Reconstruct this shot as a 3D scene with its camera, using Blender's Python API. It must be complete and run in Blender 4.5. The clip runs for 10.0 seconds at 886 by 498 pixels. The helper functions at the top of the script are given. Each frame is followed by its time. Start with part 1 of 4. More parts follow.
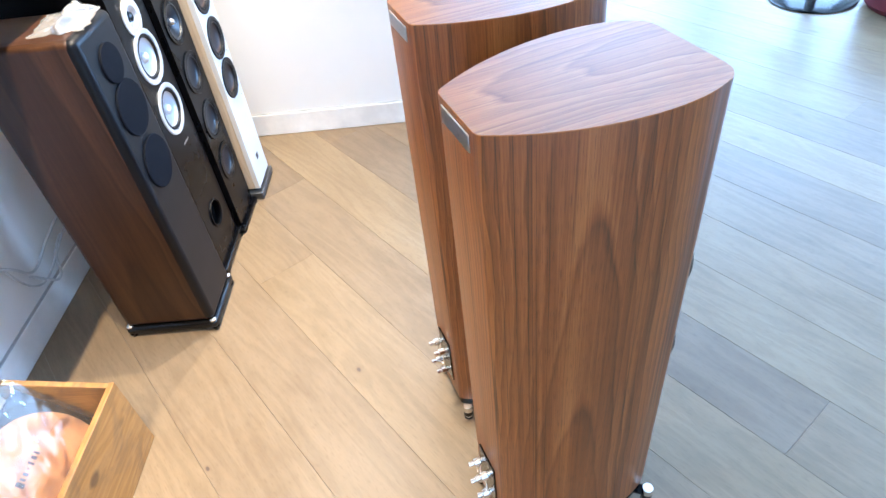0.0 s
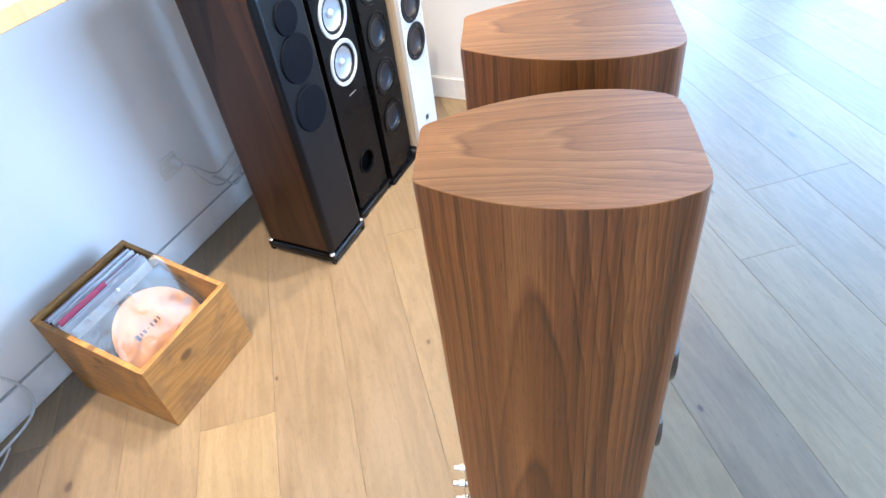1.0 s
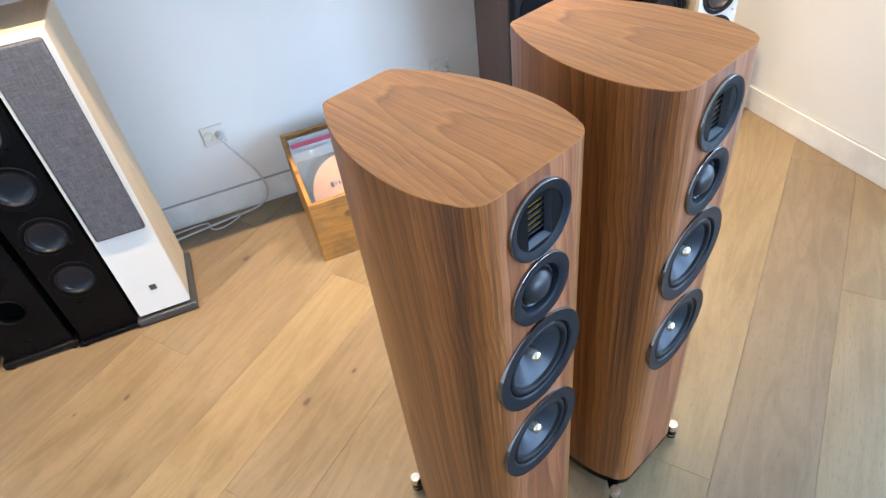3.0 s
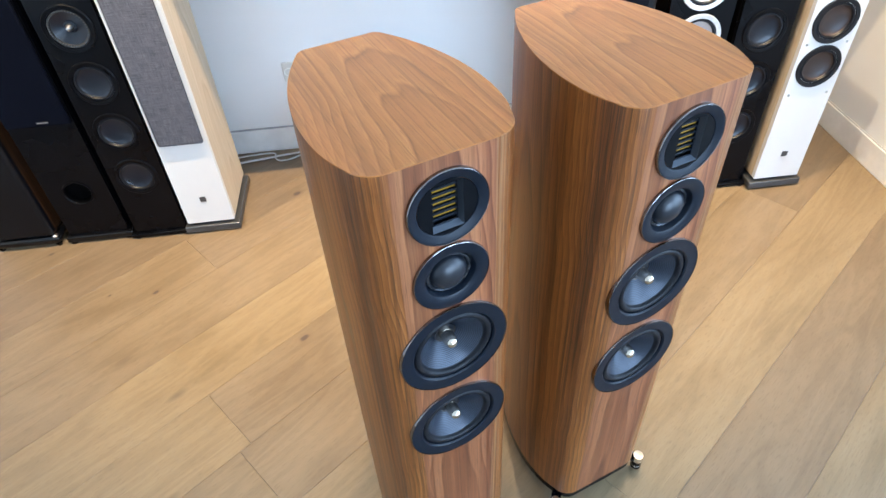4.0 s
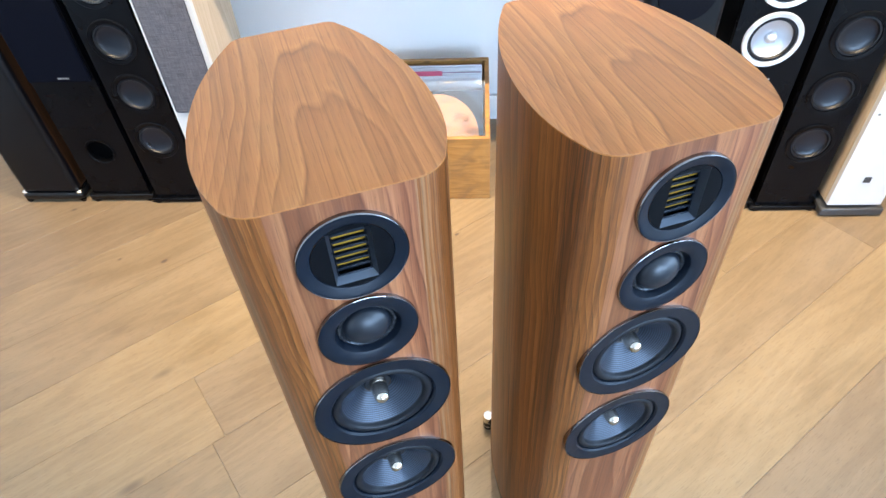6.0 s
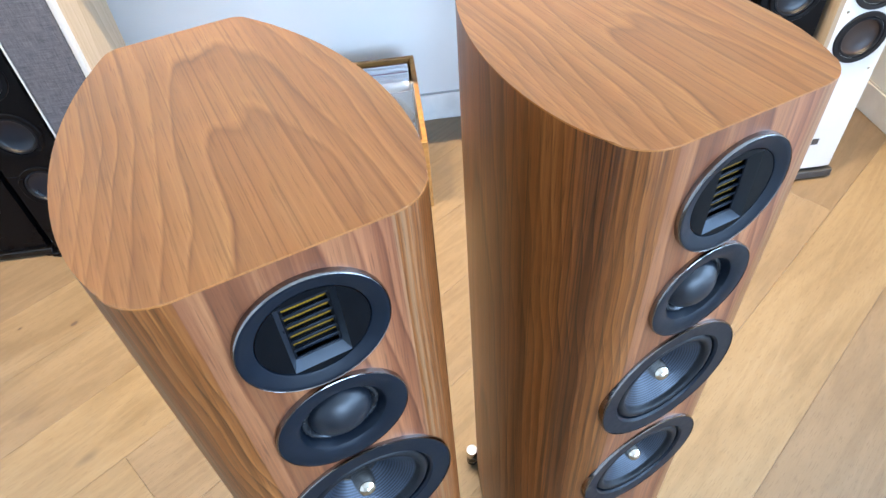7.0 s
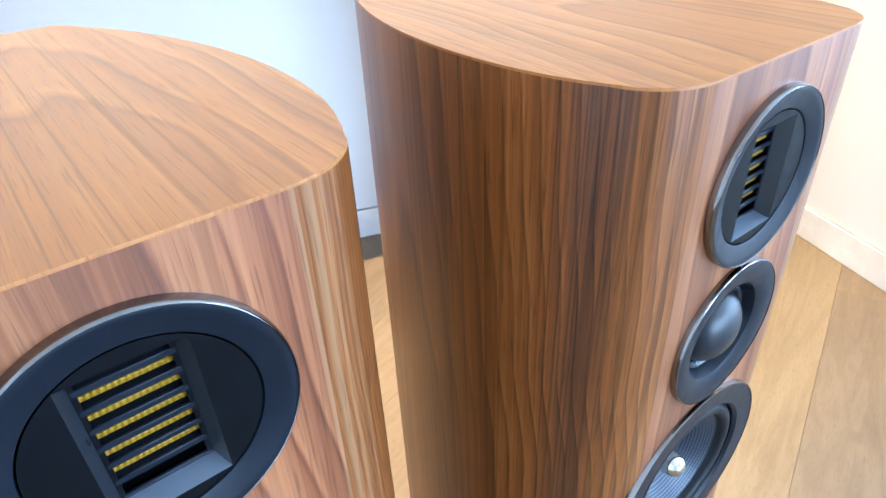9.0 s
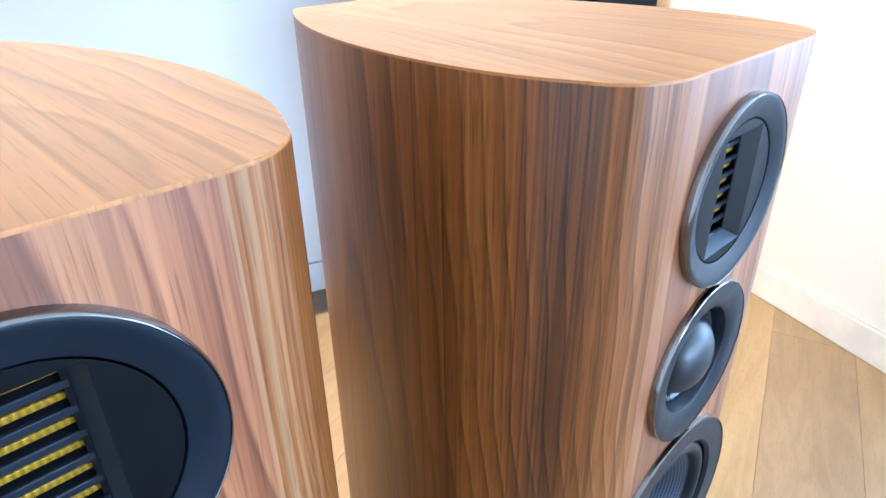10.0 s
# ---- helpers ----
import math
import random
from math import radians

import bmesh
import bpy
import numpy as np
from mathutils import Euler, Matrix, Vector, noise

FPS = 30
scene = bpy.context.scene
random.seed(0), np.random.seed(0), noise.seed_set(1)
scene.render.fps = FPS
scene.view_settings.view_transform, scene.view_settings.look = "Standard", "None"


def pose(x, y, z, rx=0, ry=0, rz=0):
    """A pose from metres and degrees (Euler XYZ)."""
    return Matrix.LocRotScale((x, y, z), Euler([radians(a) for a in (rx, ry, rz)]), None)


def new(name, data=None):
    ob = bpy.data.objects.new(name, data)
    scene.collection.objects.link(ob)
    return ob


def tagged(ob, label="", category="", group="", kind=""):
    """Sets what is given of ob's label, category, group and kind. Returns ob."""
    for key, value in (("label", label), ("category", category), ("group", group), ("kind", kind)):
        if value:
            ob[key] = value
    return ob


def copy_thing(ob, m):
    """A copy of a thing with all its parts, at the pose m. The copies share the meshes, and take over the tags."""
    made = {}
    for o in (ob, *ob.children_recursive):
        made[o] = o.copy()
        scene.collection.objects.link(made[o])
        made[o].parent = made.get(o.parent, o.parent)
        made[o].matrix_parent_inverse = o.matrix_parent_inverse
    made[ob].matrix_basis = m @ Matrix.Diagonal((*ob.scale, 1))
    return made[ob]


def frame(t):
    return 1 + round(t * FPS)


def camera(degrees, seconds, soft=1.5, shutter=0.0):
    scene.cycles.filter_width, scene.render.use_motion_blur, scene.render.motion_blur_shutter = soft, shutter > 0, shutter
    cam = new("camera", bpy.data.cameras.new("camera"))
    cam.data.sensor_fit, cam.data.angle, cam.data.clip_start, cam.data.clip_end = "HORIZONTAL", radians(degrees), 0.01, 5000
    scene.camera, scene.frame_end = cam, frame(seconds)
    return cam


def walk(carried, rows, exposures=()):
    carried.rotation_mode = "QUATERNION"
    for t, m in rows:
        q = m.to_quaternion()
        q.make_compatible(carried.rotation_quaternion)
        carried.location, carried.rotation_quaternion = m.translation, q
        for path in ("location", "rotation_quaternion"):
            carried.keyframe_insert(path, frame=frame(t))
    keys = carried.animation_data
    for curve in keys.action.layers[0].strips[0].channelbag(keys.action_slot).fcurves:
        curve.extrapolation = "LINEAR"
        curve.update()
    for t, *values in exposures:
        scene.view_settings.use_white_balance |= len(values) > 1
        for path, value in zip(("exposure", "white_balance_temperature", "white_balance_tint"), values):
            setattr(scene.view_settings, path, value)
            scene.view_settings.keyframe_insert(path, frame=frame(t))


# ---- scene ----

# ---------------- camera ----------------
cam = camera(70.29, 10.0)
ROWS = [
    (0, -0.8176, 0.3195, 1.4837, 47.936, 5.563, -91.424),
    (0.5, -0.7328, 0.1686, 1.5283, 46.432, 7.348, -81.133),
    (1, -0.7061, -0.0349, 1.5417, 47.115, 6.484, -65.403),
    (1.5, -0.6593, -0.2070, 1.5343, 47.080, 7.187, -53.990),
    (2, -0.5435, -0.3178, 1.5306, 47.903, 5.206, -43.012),
    (2.5, -0.4163, -0.4381, 1.5211, 48.693, 6.543, -32.792),
    (4, -0.0544, -0.5976, 1.4981, 47.007, 2.528, -6.739),
    (4.5, 0.0484, -0.5791, 1.4992, 46.310, 2.147, -1.985),
    (5, 0.1213, -0.5566, 1.5010, 44.985, 2.592, 4.647),
    (5.5, 0.1395, -0.5043, 1.4857, 44.614, 2.291, 4.472),
    (7, 0.0765, -0.2797, 1.3599, 44.347, 3.500, -7.381),
    (7.5, 0.0739, -0.2432, 1.3080, 46.929, 2.328, -10.283),
    (8, 0.0716, -0.2196, 1.2644, 49.766, 2.076, -13.228),
    (8.5, 0.0629, -0.2018, 1.2233, 52.640, 2.597, -15.366),
    (9, 0.0606, -0.1841, 1.1893, 56.779, 2.332, -17.876),
    (9.5, 0.0604, -0.1704, 1.1671, 60.197, 1.751, -20.476),
    (10, 0.0583, -0.1599, 1.1526, 62.040, 0.805, -23.292),
]
EXPOSURES = [(0.0, 0.0, 5350, 10), (1.0, -0.14, 5600, 10), (2.0, -0.28, 6350, 10), (2.6, -0.38, 6550, 10), (4.0, -0.31, 6500, 10), (5.5, -0.14, 6350, 10), (7.0, -0.15, 6300, 10), (8.5, 0.0, 6150, 10), (10.0, 0.12, 6050, 10)]
walk(cam, [(t, pose(x, y, z, rx, ry, rz)) for t, x, y, z, rx, ry, rz in ROWS], EXPOSURES)

# ---------------- room sizes (metres) ----------------
BACK, LEFT, RIGHT, ENDY = 1.752, -2.04, 1.745, 0.360   # back wall, left wall, right wall, its free end
THICK = 0.62                                           # the right wall's thickness
FRONT, FAR, BACK2 = -4.6, 5.6, 4.2                     # window walls and the far room's back wall
CEIL, SOFFIT = 3.7, 2.46                               # high ceiling, and the lower one over the speaker wall

# ---------------- light ----------------
DAY = (0.45, 0.68, 1.0)
WARM = (1.0, 0.77, 0.48)


def area(name, m, sx, sy, watts, color):
    data = bpy.data.lights.new(name, "AREA")
    data.shape, data.size, data.size_y, data.energy, data.color = "RECTANGLE", sx, sy, watts, color
    ob = new(name, data)
    ob.matrix_world = m
    return ob


world = bpy.data.worlds.new("sky")
scene.world = world
world.use_nodes = True
sky = world.node_tree.nodes.new("ShaderNodeTexSky")
sky.sky_type, sky.sun_disc, sky.sun_elevation, sky.sun_rotation = "NISHITA", False, radians(35), radians(150)
world.node_tree.links.new(sky.outputs[0], world.node_tree.nodes["Background"].inputs[0])
world.node_tree.nodes["Background"].inputs[1].default_value = 0.1

# daylight that enters by the window openings
for wx in (2.05, 4.05):
    area("window_daylight", pose(wx, FRONT + 0.02, 1.3, 90, 0, 0), 1.7, 2.3, 310, DAY)
for wy in (-3.4, -1.2, 1.0):
    area("window_daylight", pose(FAR - 0.02, wy, 1.85, 90, 0, 90), 1.8, 3.4, 300, DAY)
# recessed ceiling spots along the speaker wall
SPOTS = [(x, 0.90) for x in (-1.15, -0.5, 0.15, 0.8, 1.4)]
for sx, sy in SPOTS:
    data = bpy.data.lights.new("ceiling_spot_light", "SPOT")
    data.energy, data.color, data.spot_size, data.spot_blend, data.shadow_soft_size = 234, WARM, radians(86), 0.95, 0.014
    new("ceiling_spot_light", data).matrix_world = pose(sx, sy, SOFFIT - 0.012, 15)

# ---------------- materials ----------------


class Mat:
    """A small builder for node materials."""

    def __init__(self, name, rough=0.5, metal=0.0, color=(0.5, 0.5, 0.5), **more):
        self.m = bpy.data.materials.new(name)
        self.m.use_nodes = True
        self.t = self.m.node_tree
        self.b = self.t.nodes["Principled BSDF"]
        self.set("Base Color", (*color, 1))
        self.set("Roughness", rough)
        self.set("Metallic", metal)
        for k, v in more.items():
            self.set(k.replace("_", " "), v)

    def set(self, socket, value):
        if isinstance(value, bpy.types.NodeSocket):
            self.t.links.new(value, self.b.inputs[socket])
        else:
            self.b.inputs[socket].default_value = value

    def node(self, kind, ins=None, **attrs):
        n = self.t.nodes.new("ShaderNode" + kind)
        for k, v in attrs.items():
            setattr(n, k, v)
        for k, v in (ins or {}).items():
            if isinstance(v, bpy.types.NodeSocket):
                self.t.links.new(v, n.inputs[k])
            else:
                n.inputs[k].default_value = v
        return n

    def coords(self, which, scale=(1, 1, 1), shift=None):
        c = self.node("TexCoord").outputs[which]
        if shift is not None:
            c = self.node("VectorMath", {0: c, 1: shift}, operation="ADD").outputs[0]
        return self.node("VectorMath", {0: c, 1: scale}, operation="MULTIPLY").outputs[0]

    def noise(self, vec, scale=1.0, detail=3.0, rough=0.5, warp=0.0):
        return self.node("TexNoise", {"Vector": vec, "Scale": scale, "Detail": detail, "Roughness": rough, "Distortion": warp}).outputs[0]

    def math(self, op, a, b=0.0, c=0.0):
        return self.node("Math", {0: a, 1: b, 2: c}, operation=op).outputs[0]

    def ramp(self, fac, stops):
        n = self.node("ValToRGB", {0: fac})
        e = n.color_ramp.elements
        while len(e) < len(stops):
            e.new(0.5)
        for el, (p, col) in zip(e, stops):
            el.position, el.color = p, (*col, 1)
        return n.outputs[0]

    def mix(self, fac, a, b, mode="MIX"):
        n = self.node("Mix", data_type="RGBA", blend_type=mode)
        for k, v in ((0, fac), (6, a), (7, b)):
            if isinstance(v, bpy.types.NodeSocket):
                self.t.links.new(v, n.inputs[k])
            else:
                n.inputs[k].default_value = v if k == 0 else (*v, 1)
        return n.outputs[2]

    def bump(self, height, strength=0.2, dist=0.001):
        self.set("Normal", self.node("Bump", {"Height": height, "Strength": strength, "Distance": dist}).outputs[0])

    def spread(self, fac, lo, hi):
        return self.node("MapRange", {0: fac, 1: 0.3, 2: 0.7, 3: lo, 4: hi}).outputs[0]


def veneer(name, dark, mid, light, centre=0.0, arch=60.0, rise=0.5, period=0.2, warp=(6.0, 0.9, 0.3), ring=0.5, streak=0.5, line=0.3, rough=0.38, spec=0.4, sap=(), vein=0.0, tint=(1.0, 1.0, 1.0), which="UV"):
    """Crown-cut veneer in metres. Rings nest in arches round the line u = centre; the second texture axis runs along the grain."""
    m = Mat(name, rough, Specular_IOR_Level=spec)
    sep = m.node("SeparateXYZ", {0: m.coords(which)})
    wander = m.math("MULTIPLY", m.math("SUBTRACT", m.noise(m.coords(which, (0.7, 2.6, 1), (3.3, 0.7, 0)), 1.0, 2.0), 0.5), 0.06)
    du = m.math("ADD", m.math("SUBTRACT", sep.outputs[0], centre), wander)
    g = m.math("MULTIPLY_ADD", m.math("MULTIPLY", du, du), arch, m.math("MULTIPLY", sep.outputs[1], rise))
    n1 = m.noise(m.coords(which, (warp[0], warp[1], 1)), 1.0, 2.0, 0.5)
    n2 = m.noise(m.coords(which, (warp[0] * 5, warp[1] * 3, 1)), 1.0, 3.0, 0.55)
    g = m.math("ADD", g, m.math("ADD", m.math("MULTIPLY", n1, warp[2]), m.math("MULTIPLY", n2, warp[2] * 0.11)))
    saw = m.math("FRACT", m.math("DIVIDE", g, period))
    rings_ = m.ramp(saw, [(0.0, (0.60, 0.60, 0.60)), (0.07, (0.95, 0.95, 0.95)), (0.20, (0.74, 0.74, 0.74)), (0.52, (0.60, 0.60, 0.60)), (0.84, (0.40, 0.40, 0.40)), (0.94, (0.03, 0.03, 0.03)), (1.0, (0.60, 0.60, 0.60))])
    vary = m.noise(m.coords(which, (warp[0] * 2.3, warp[1] * 1.2, 1), (4.1, 2.7, 0)), 1.0, 3.0, 0.6)
    rings_ = m.math("MULTIPLY", m.math("SUBTRACT", rings_, 0.55), m.spread(vary, 0.25, 1.3))
    fine = m.noise(m.coords(which, (460, 3.5, 1)), 1.0, 4.0, 0.68)
    lines = m.noise(m.coords(which, (150, 0.9, 1)), 1.0, 3.0, 0.62)
    bands = m.noise(m.coords(which, (20, 0.5, 1), (1.3, 0.2, 0)), 1.0, 3.0, 0.55)
    tone = m.math("MULTIPLY_ADD", rings_, ring, 0.5)
    tone = m.math("MULTIPLY_ADD", m.math("SUBTRACT", bands, 0.5), streak * 2.2, tone)
    tone = m.math("MULTIPLY_ADD", m.math("SUBTRACT", lines, 0.5), line, tone)
    tone = m.math("MULTIPLY_ADD", m.math("SUBTRACT", fine, 0.5), line * 1.1, tone)
    col = m.ramp(tone, [(0.02, dark), (0.5, mid), (0.98, light)])
    hue = m.noise(m.coords(which, (13, 0.35, 1), (7.7, 3.1, 0)), 1.0, 2.0, 0.5)
    col = m.mix(m.spread(hue, 0.0, 1.0), col, m.mix(1.0, col, tint, "MULTIPLY"))
    if vein:
        thin = m.noise(m.coords(which, (58, 0.30, 1), (9.3, 1.4, 0)), 1.0, 2.0, 0.5)
        where = m.spread(m.noise(m.coords(which, (9, 0.8, 1), (2.2, 5.4, 0)), 1.0, 2.0), 0.0, vein)
        thin = m.node("MapRange", {0: m.math("ABSOLUTE", m.math("SUBTRACT", thin, 0.5)), 1: 0.024, 2: 0.003, 3: 0.0, 4: 1.0}).outputs[0]
        col = m.mix(m.math("MULTIPLY", thin, m.math("MAXIMUM", where, 0.0)), col, dark)
    pale = (0.38, 0.205, 0.095)
    for su, sw, much in sap:
        # pale sapwood line along the grain
        drift = m.math("MULTIPLY", m.math("SUBTRACT", m.noise(m.coords(which, (2, 1.6, 1), (su * 9, 0, 0)), 1.0, 2.0), 0.5), 0.02)
        off = m.math("ABSOLUTE", m.math("ADD", m.math("SUBTRACT", sep.outputs[0], su), m.math("MULTIPLY_ADD", m.math("SUBTRACT", lines, 0.5), 0.004, drift)))
        col = m.mix(m.node("MapRange", {0: off, 1: sw, 2: sw * 0.3, 3: 0.0, 4: much}).outputs[0], col, pale)
    pores = m.noise(m.coords(which, (900, 24, 1)), 1.0, 2.0, 0.5)
    col = m.mix(m.math("MULTIPLY", m.node("MapRange", {0: pores, 1: 0.57, 2: 0.66, 3: 0.0, 4: 1.0}).outputs[0], 0.42), col, dark)
    m.set("Base Color", col)
    m.set("Roughness", m.spread(fine, rough - 0.05, rough + 0.08))
    m.bump(m.math("ADD", fine, m.math("MULTIPLY", pores, 0.6)), 0.12, 0.0004)
    return m.m


# One walnut in three tones: light on sides, front and top is coloured in.
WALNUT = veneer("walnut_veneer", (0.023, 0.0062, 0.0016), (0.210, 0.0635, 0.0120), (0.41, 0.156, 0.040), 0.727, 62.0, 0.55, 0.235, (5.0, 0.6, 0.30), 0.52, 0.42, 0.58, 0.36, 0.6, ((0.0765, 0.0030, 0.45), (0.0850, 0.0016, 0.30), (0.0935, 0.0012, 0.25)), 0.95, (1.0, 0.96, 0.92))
# Pinker: the cool daylight on the front is in this colour.
WALNUT_FRONT_DAYLIT = veneer("walnut_front_daylit", (0.055, 0.0145, 0.0058), (0.182, 0.0585, 0.0205), (0.39, 0.162, 0.062), -0.012, 90.0, 0.5, 0.20, (7.0, 0.8, 0.25), 0.52, 0.66, 0.52, 0.35, 0.58, ((0.0705, 0.0018, 0.5),), 0.6, (1.04, 0.88, 0.98))
# Paler and more golden: warm light from above is in the colour.
WALNUT_TOP_LIT = veneer("walnut_top_lit", (0.172, 0.052, 0.0105), (0.375, 0.140, 0.0330), (0.58, 0.262, 0.072), 0.014, 24.0, 0.36, 0.070, (7.5, 2.3, 0.30), 0.50, 0.24, 0.46, 0.42, 0.55, (), 0.6, (1.02, 0.94, 0.89))
WALNUT_DARK = veneer("dark_walnut", (0.011, 0.0042, 0.0020), (0.037, 0.0150, 0.0058), (0.078, 0.033, 0.0125), 3.15, 30.0, 0.4, 0.3, (4.0, 0.4, 0.3), 0.4, 0.5, 0.3, 0.35, 0.3)
OAK_SIDE = veneer("pale_oak", (0.42, 0.31, 0.20), (0.56, 0.44, 0.30), (0.66, 0.54, 0.39), 3.15, 40.0, 0.5, 0.15, (6.0, 0.9, 0.3), 0.5, 0.4, 0.4, 0.5)
SHELF_WOOD = veneer("shelf_oak", (0.38, 0.22, 0.10), (0.55, 0.34, 0.16), (0.66, 0.44, 0.23), 0.0, 30.0, 0.5, 0.15, (6.0, 0.9, 0.3), 0.5, 0.4, 0.4, 0.45, which="Object")


def crate_wood():
    m = Mat("aged_pine", 0.55)
    vec = m.coords("UV", (2.2, 15, 1))
    n = m.noise(vec, 1.0, 3.0, 0.55, 0.6)
    g = m.math("MULTIPLY_ADD", m.math("SINE", m.math("MULTIPLY", n, 40.0)), 0.5, 0.5)
    fine = m.noise(m.coords("UV", (9, 260, 1)), 1.0, 3.0, 0.6)
    col = m.ramp(m.math("ADD", m.math("MULTIPLY", g, 0.25), m.math("MULTIPLY", fine, 0.75)), [(0.1, (0.20, 0.092, 0.021)), (0.5, (0.345, 0.160, 0.037)), (0.9, (0.45, 0.225, 0.062))])
    stain = m.noise(m.coords("UV", (5.5, 5, 1), (2.1, 0.6, 0)), 1.0, 4.0, 0.6, 1.8)
    col = m.mix(m.math("MULTIPLY", m.math("MAXIMUM", m.spread(stain, -0.5, 1.0), 0.0), 0.7), col, (0.13, 0.075, 0.04))
    knots = m.node("TexVoronoi", {"Vector": m.coords("UV", (7, 10, 1), (0.31, 0.12, 0)), "Scale": 1.0, "Randomness": 1.0}).outputs[0]
    col = m.mix(m.node("MapRange", {0: m.math("ADD", knots, m.math("MULTIPLY", m.math("SUBTRACT", n, 0.5), 0.25)), 1: 0.17, 2: 0.08, 3: 0.0, 4: 0.75}).outputs[0], col, (0.07, 0.035, 0.015))
    m.set("Base Color", col)
    m.bump(m.math("ADD", g, fine), 0.25, 0.0008)
    return m.m


CRATE = crate_wood()


KNOTS = [(-0.46, 1.42, 0.024), (-0.906, 0.954, 0.016), (-0.40, 0.68, 0.022), (-1.06, 0.963, 0.01), (-1.42, 0.58, 0.02), (-1.125, 0.167, 0.02), (-1.331, 1.211, 0.014), (-0.24, 0.724, 0.014), (0.38, -0.115, 0.016), (1.333, -0.015, 0.016), (0.05, 1.07, 0.011), (0.337, 0.686, 0.014)]


def plank_wood():
    m = Mat("oiled_oak_plank", 0.4)
    rnd = m.node("ObjectInfo").outputs["Random"]
    off = m.node("CombineXYZ", {0: m.math("MULTIPLY", rnd, 37.0), 1: m.math("MULTIPLY", rnd, 91.0), 2: 0.0}).outputs[0]
    n = m.noise(m.coords("Object", (1.3, 11, 1), off), 1.0, 3.0, 0.5, 0.4)
    g = m.math("MULTIPLY_ADD", m.math("SINE", m.math("MULTIPLY", n, 46.0)), 0.5, 0.5)
    fine = m.noise(m.coords("Object", (14, 380, 1), off), 1.0, 4.0, 0.7)
    cloud = m.noise(m.coords("Object", (3.2, 8, 1), off), 1.0, 5.0, 0.65)
    tone = m.math("ADD", m.math("MULTIPLY", g, 0.13), m.math("ADD", m.math("MULTIPLY", fine, 0.30), m.math("MULTIPLY_ADD", m.spread(cloud, 0, 1), 0.26, 0.08)))
    col = m.ramp(tone, [(0.1, (0.150, 0.101, 0.057)), (0.5, (0.233, 0.167, 0.099)), (0.95, (0.306, 0.230, 0.147))])
    kn = m.node("TexVoronoi", {"Vector": m.coords("Object", (3.0, 7.5, 1), off), "Scale": 1.0, "Randomness": 1.0})
    spot = m.math("MULTIPLY", m.node("MapRange", {0: kn.outputs[0], 1: 0.13, 2: 0.03, 3: 0.0, 4: 0.8}).outputs[0], m.math("GREATER_THAN", m.noise(kn.outputs[2], 3.0, 0.0), 0.52))
    col = m.mix(spot, col, (0.11, 0.075, 0.05))
    pos = m.node("NewGeometry").outputs["Position"]
    ragged = m.math("MULTIPLY", m.math("SUBTRACT", m.noise(m.coords("Object", (30, 55, 1)), 1.0, 3.0), 0.5), 0.9)
    for kx, ky, kr in KNOTS:
        rel = m.node("VectorMath", {0: pos, 1: (kx, ky, 0)}, operation="SUBTRACT").outputs[0]
        rel = m.node("VectorRotate", {"Vector": rel, "Angle": -radians(38.7)}, rotation_type="Z_AXIS").outputs[0]
        rel = m.node("VectorMath", {0: rel, 1: (1 / kr, 1.7 / kr, 0)}, operation="MULTIPLY").outputs[0]
        d = m.math("ADD", m.node("VectorMath", {0: rel}, operation="LENGTH").outputs["Value"], ragged)
        col = m.mix(m.node("MapRange", {0: d, 1: 1.7, 2: 0.5, 3: 0.0, 4: 0.35}).outputs[0], col, (0.16, 0.10, 0.055))
        col = m.mix(m.node("MapRange", {0: d, 1: 0.85, 2: 0.45, 3: 0.0, 4: 0.85}).outputs[0], col, (0.075, 0.052, 0.042))
    pores = m.noise(m.coords("Object", (38, 430, 1), off), 1.0, 2.0, 0.5)
    col = m.mix(m.math("MULTIPLY", m.node("MapRange", {0: pores, 1: 0.58, 2: 0.66, 3: 0.0, 4: 1.0}).outputs[0], 0.4), col, (0.12, 0.075, 0.042))
    bright = m.math("MULTIPLY_ADD", rnd, 0.26, 0.87)
    col = m.mix(1.0, col, m.node("CombineColor", {0: bright, 1: bright, 2: m.math("MULTIPLY_ADD", rnd, 0.14, 0.91)}).outputs[0], "MULTIPLY")
    m.set("Base Color", col)
    m.set("Roughness", m.spread(cloud, 0.28, 0.50))
    m.bump(m.math("ADD", fine, m.math("MULTIPLY", g, 0.4)), 0.18, 0.0005)
    return m.m


PLANK = plank_wood()


def plaster():
    m = Mat("white_wall_paint", 0.7)
    a = m.noise(m.coords("Object", (1, 1, 1)), 1.1, 4.0, 0.6)
    b = m.noise(m.coords("Object", (1, 1, 1)), 160.0, 2.0, 0.5)
    m.set("Base Color", m.ramp(a, [(0.3, (0.81, 0.80, 0.775)), (0.7, (0.86, 0.85, 0.825))]))
    m.bump(b, 0.12, 0.0006)
    return m.m


WALL = plaster()


def mottled(name, color, rough, metal=0.0, amount=0.12, scale=60.0, bump=0.05, **more):
    """A plain surface with a slight cloud of tone and a fine relief."""
    m = Mat(name, rough, metal, color, **more)
    n = m.noise(m.coords("Object"), scale, 4.0, 0.6)
    lo = tuple(max(c * (1 - amount), 0) for c in color)
    hi = tuple(min(c * (1 + amount), 1) for c in color)
    m.set("Base Color", m.ramp(n, [(0.3, lo), (0.7, hi)]))
    m.set("Roughness", m.spread(n, max(rough - 0.04, 0.02), rough + 0.05))
    if bump:
        m.bump(m.noise(m.coords("Object"), scale * 9, 2.0), bump, 0.0003)
    return m.m


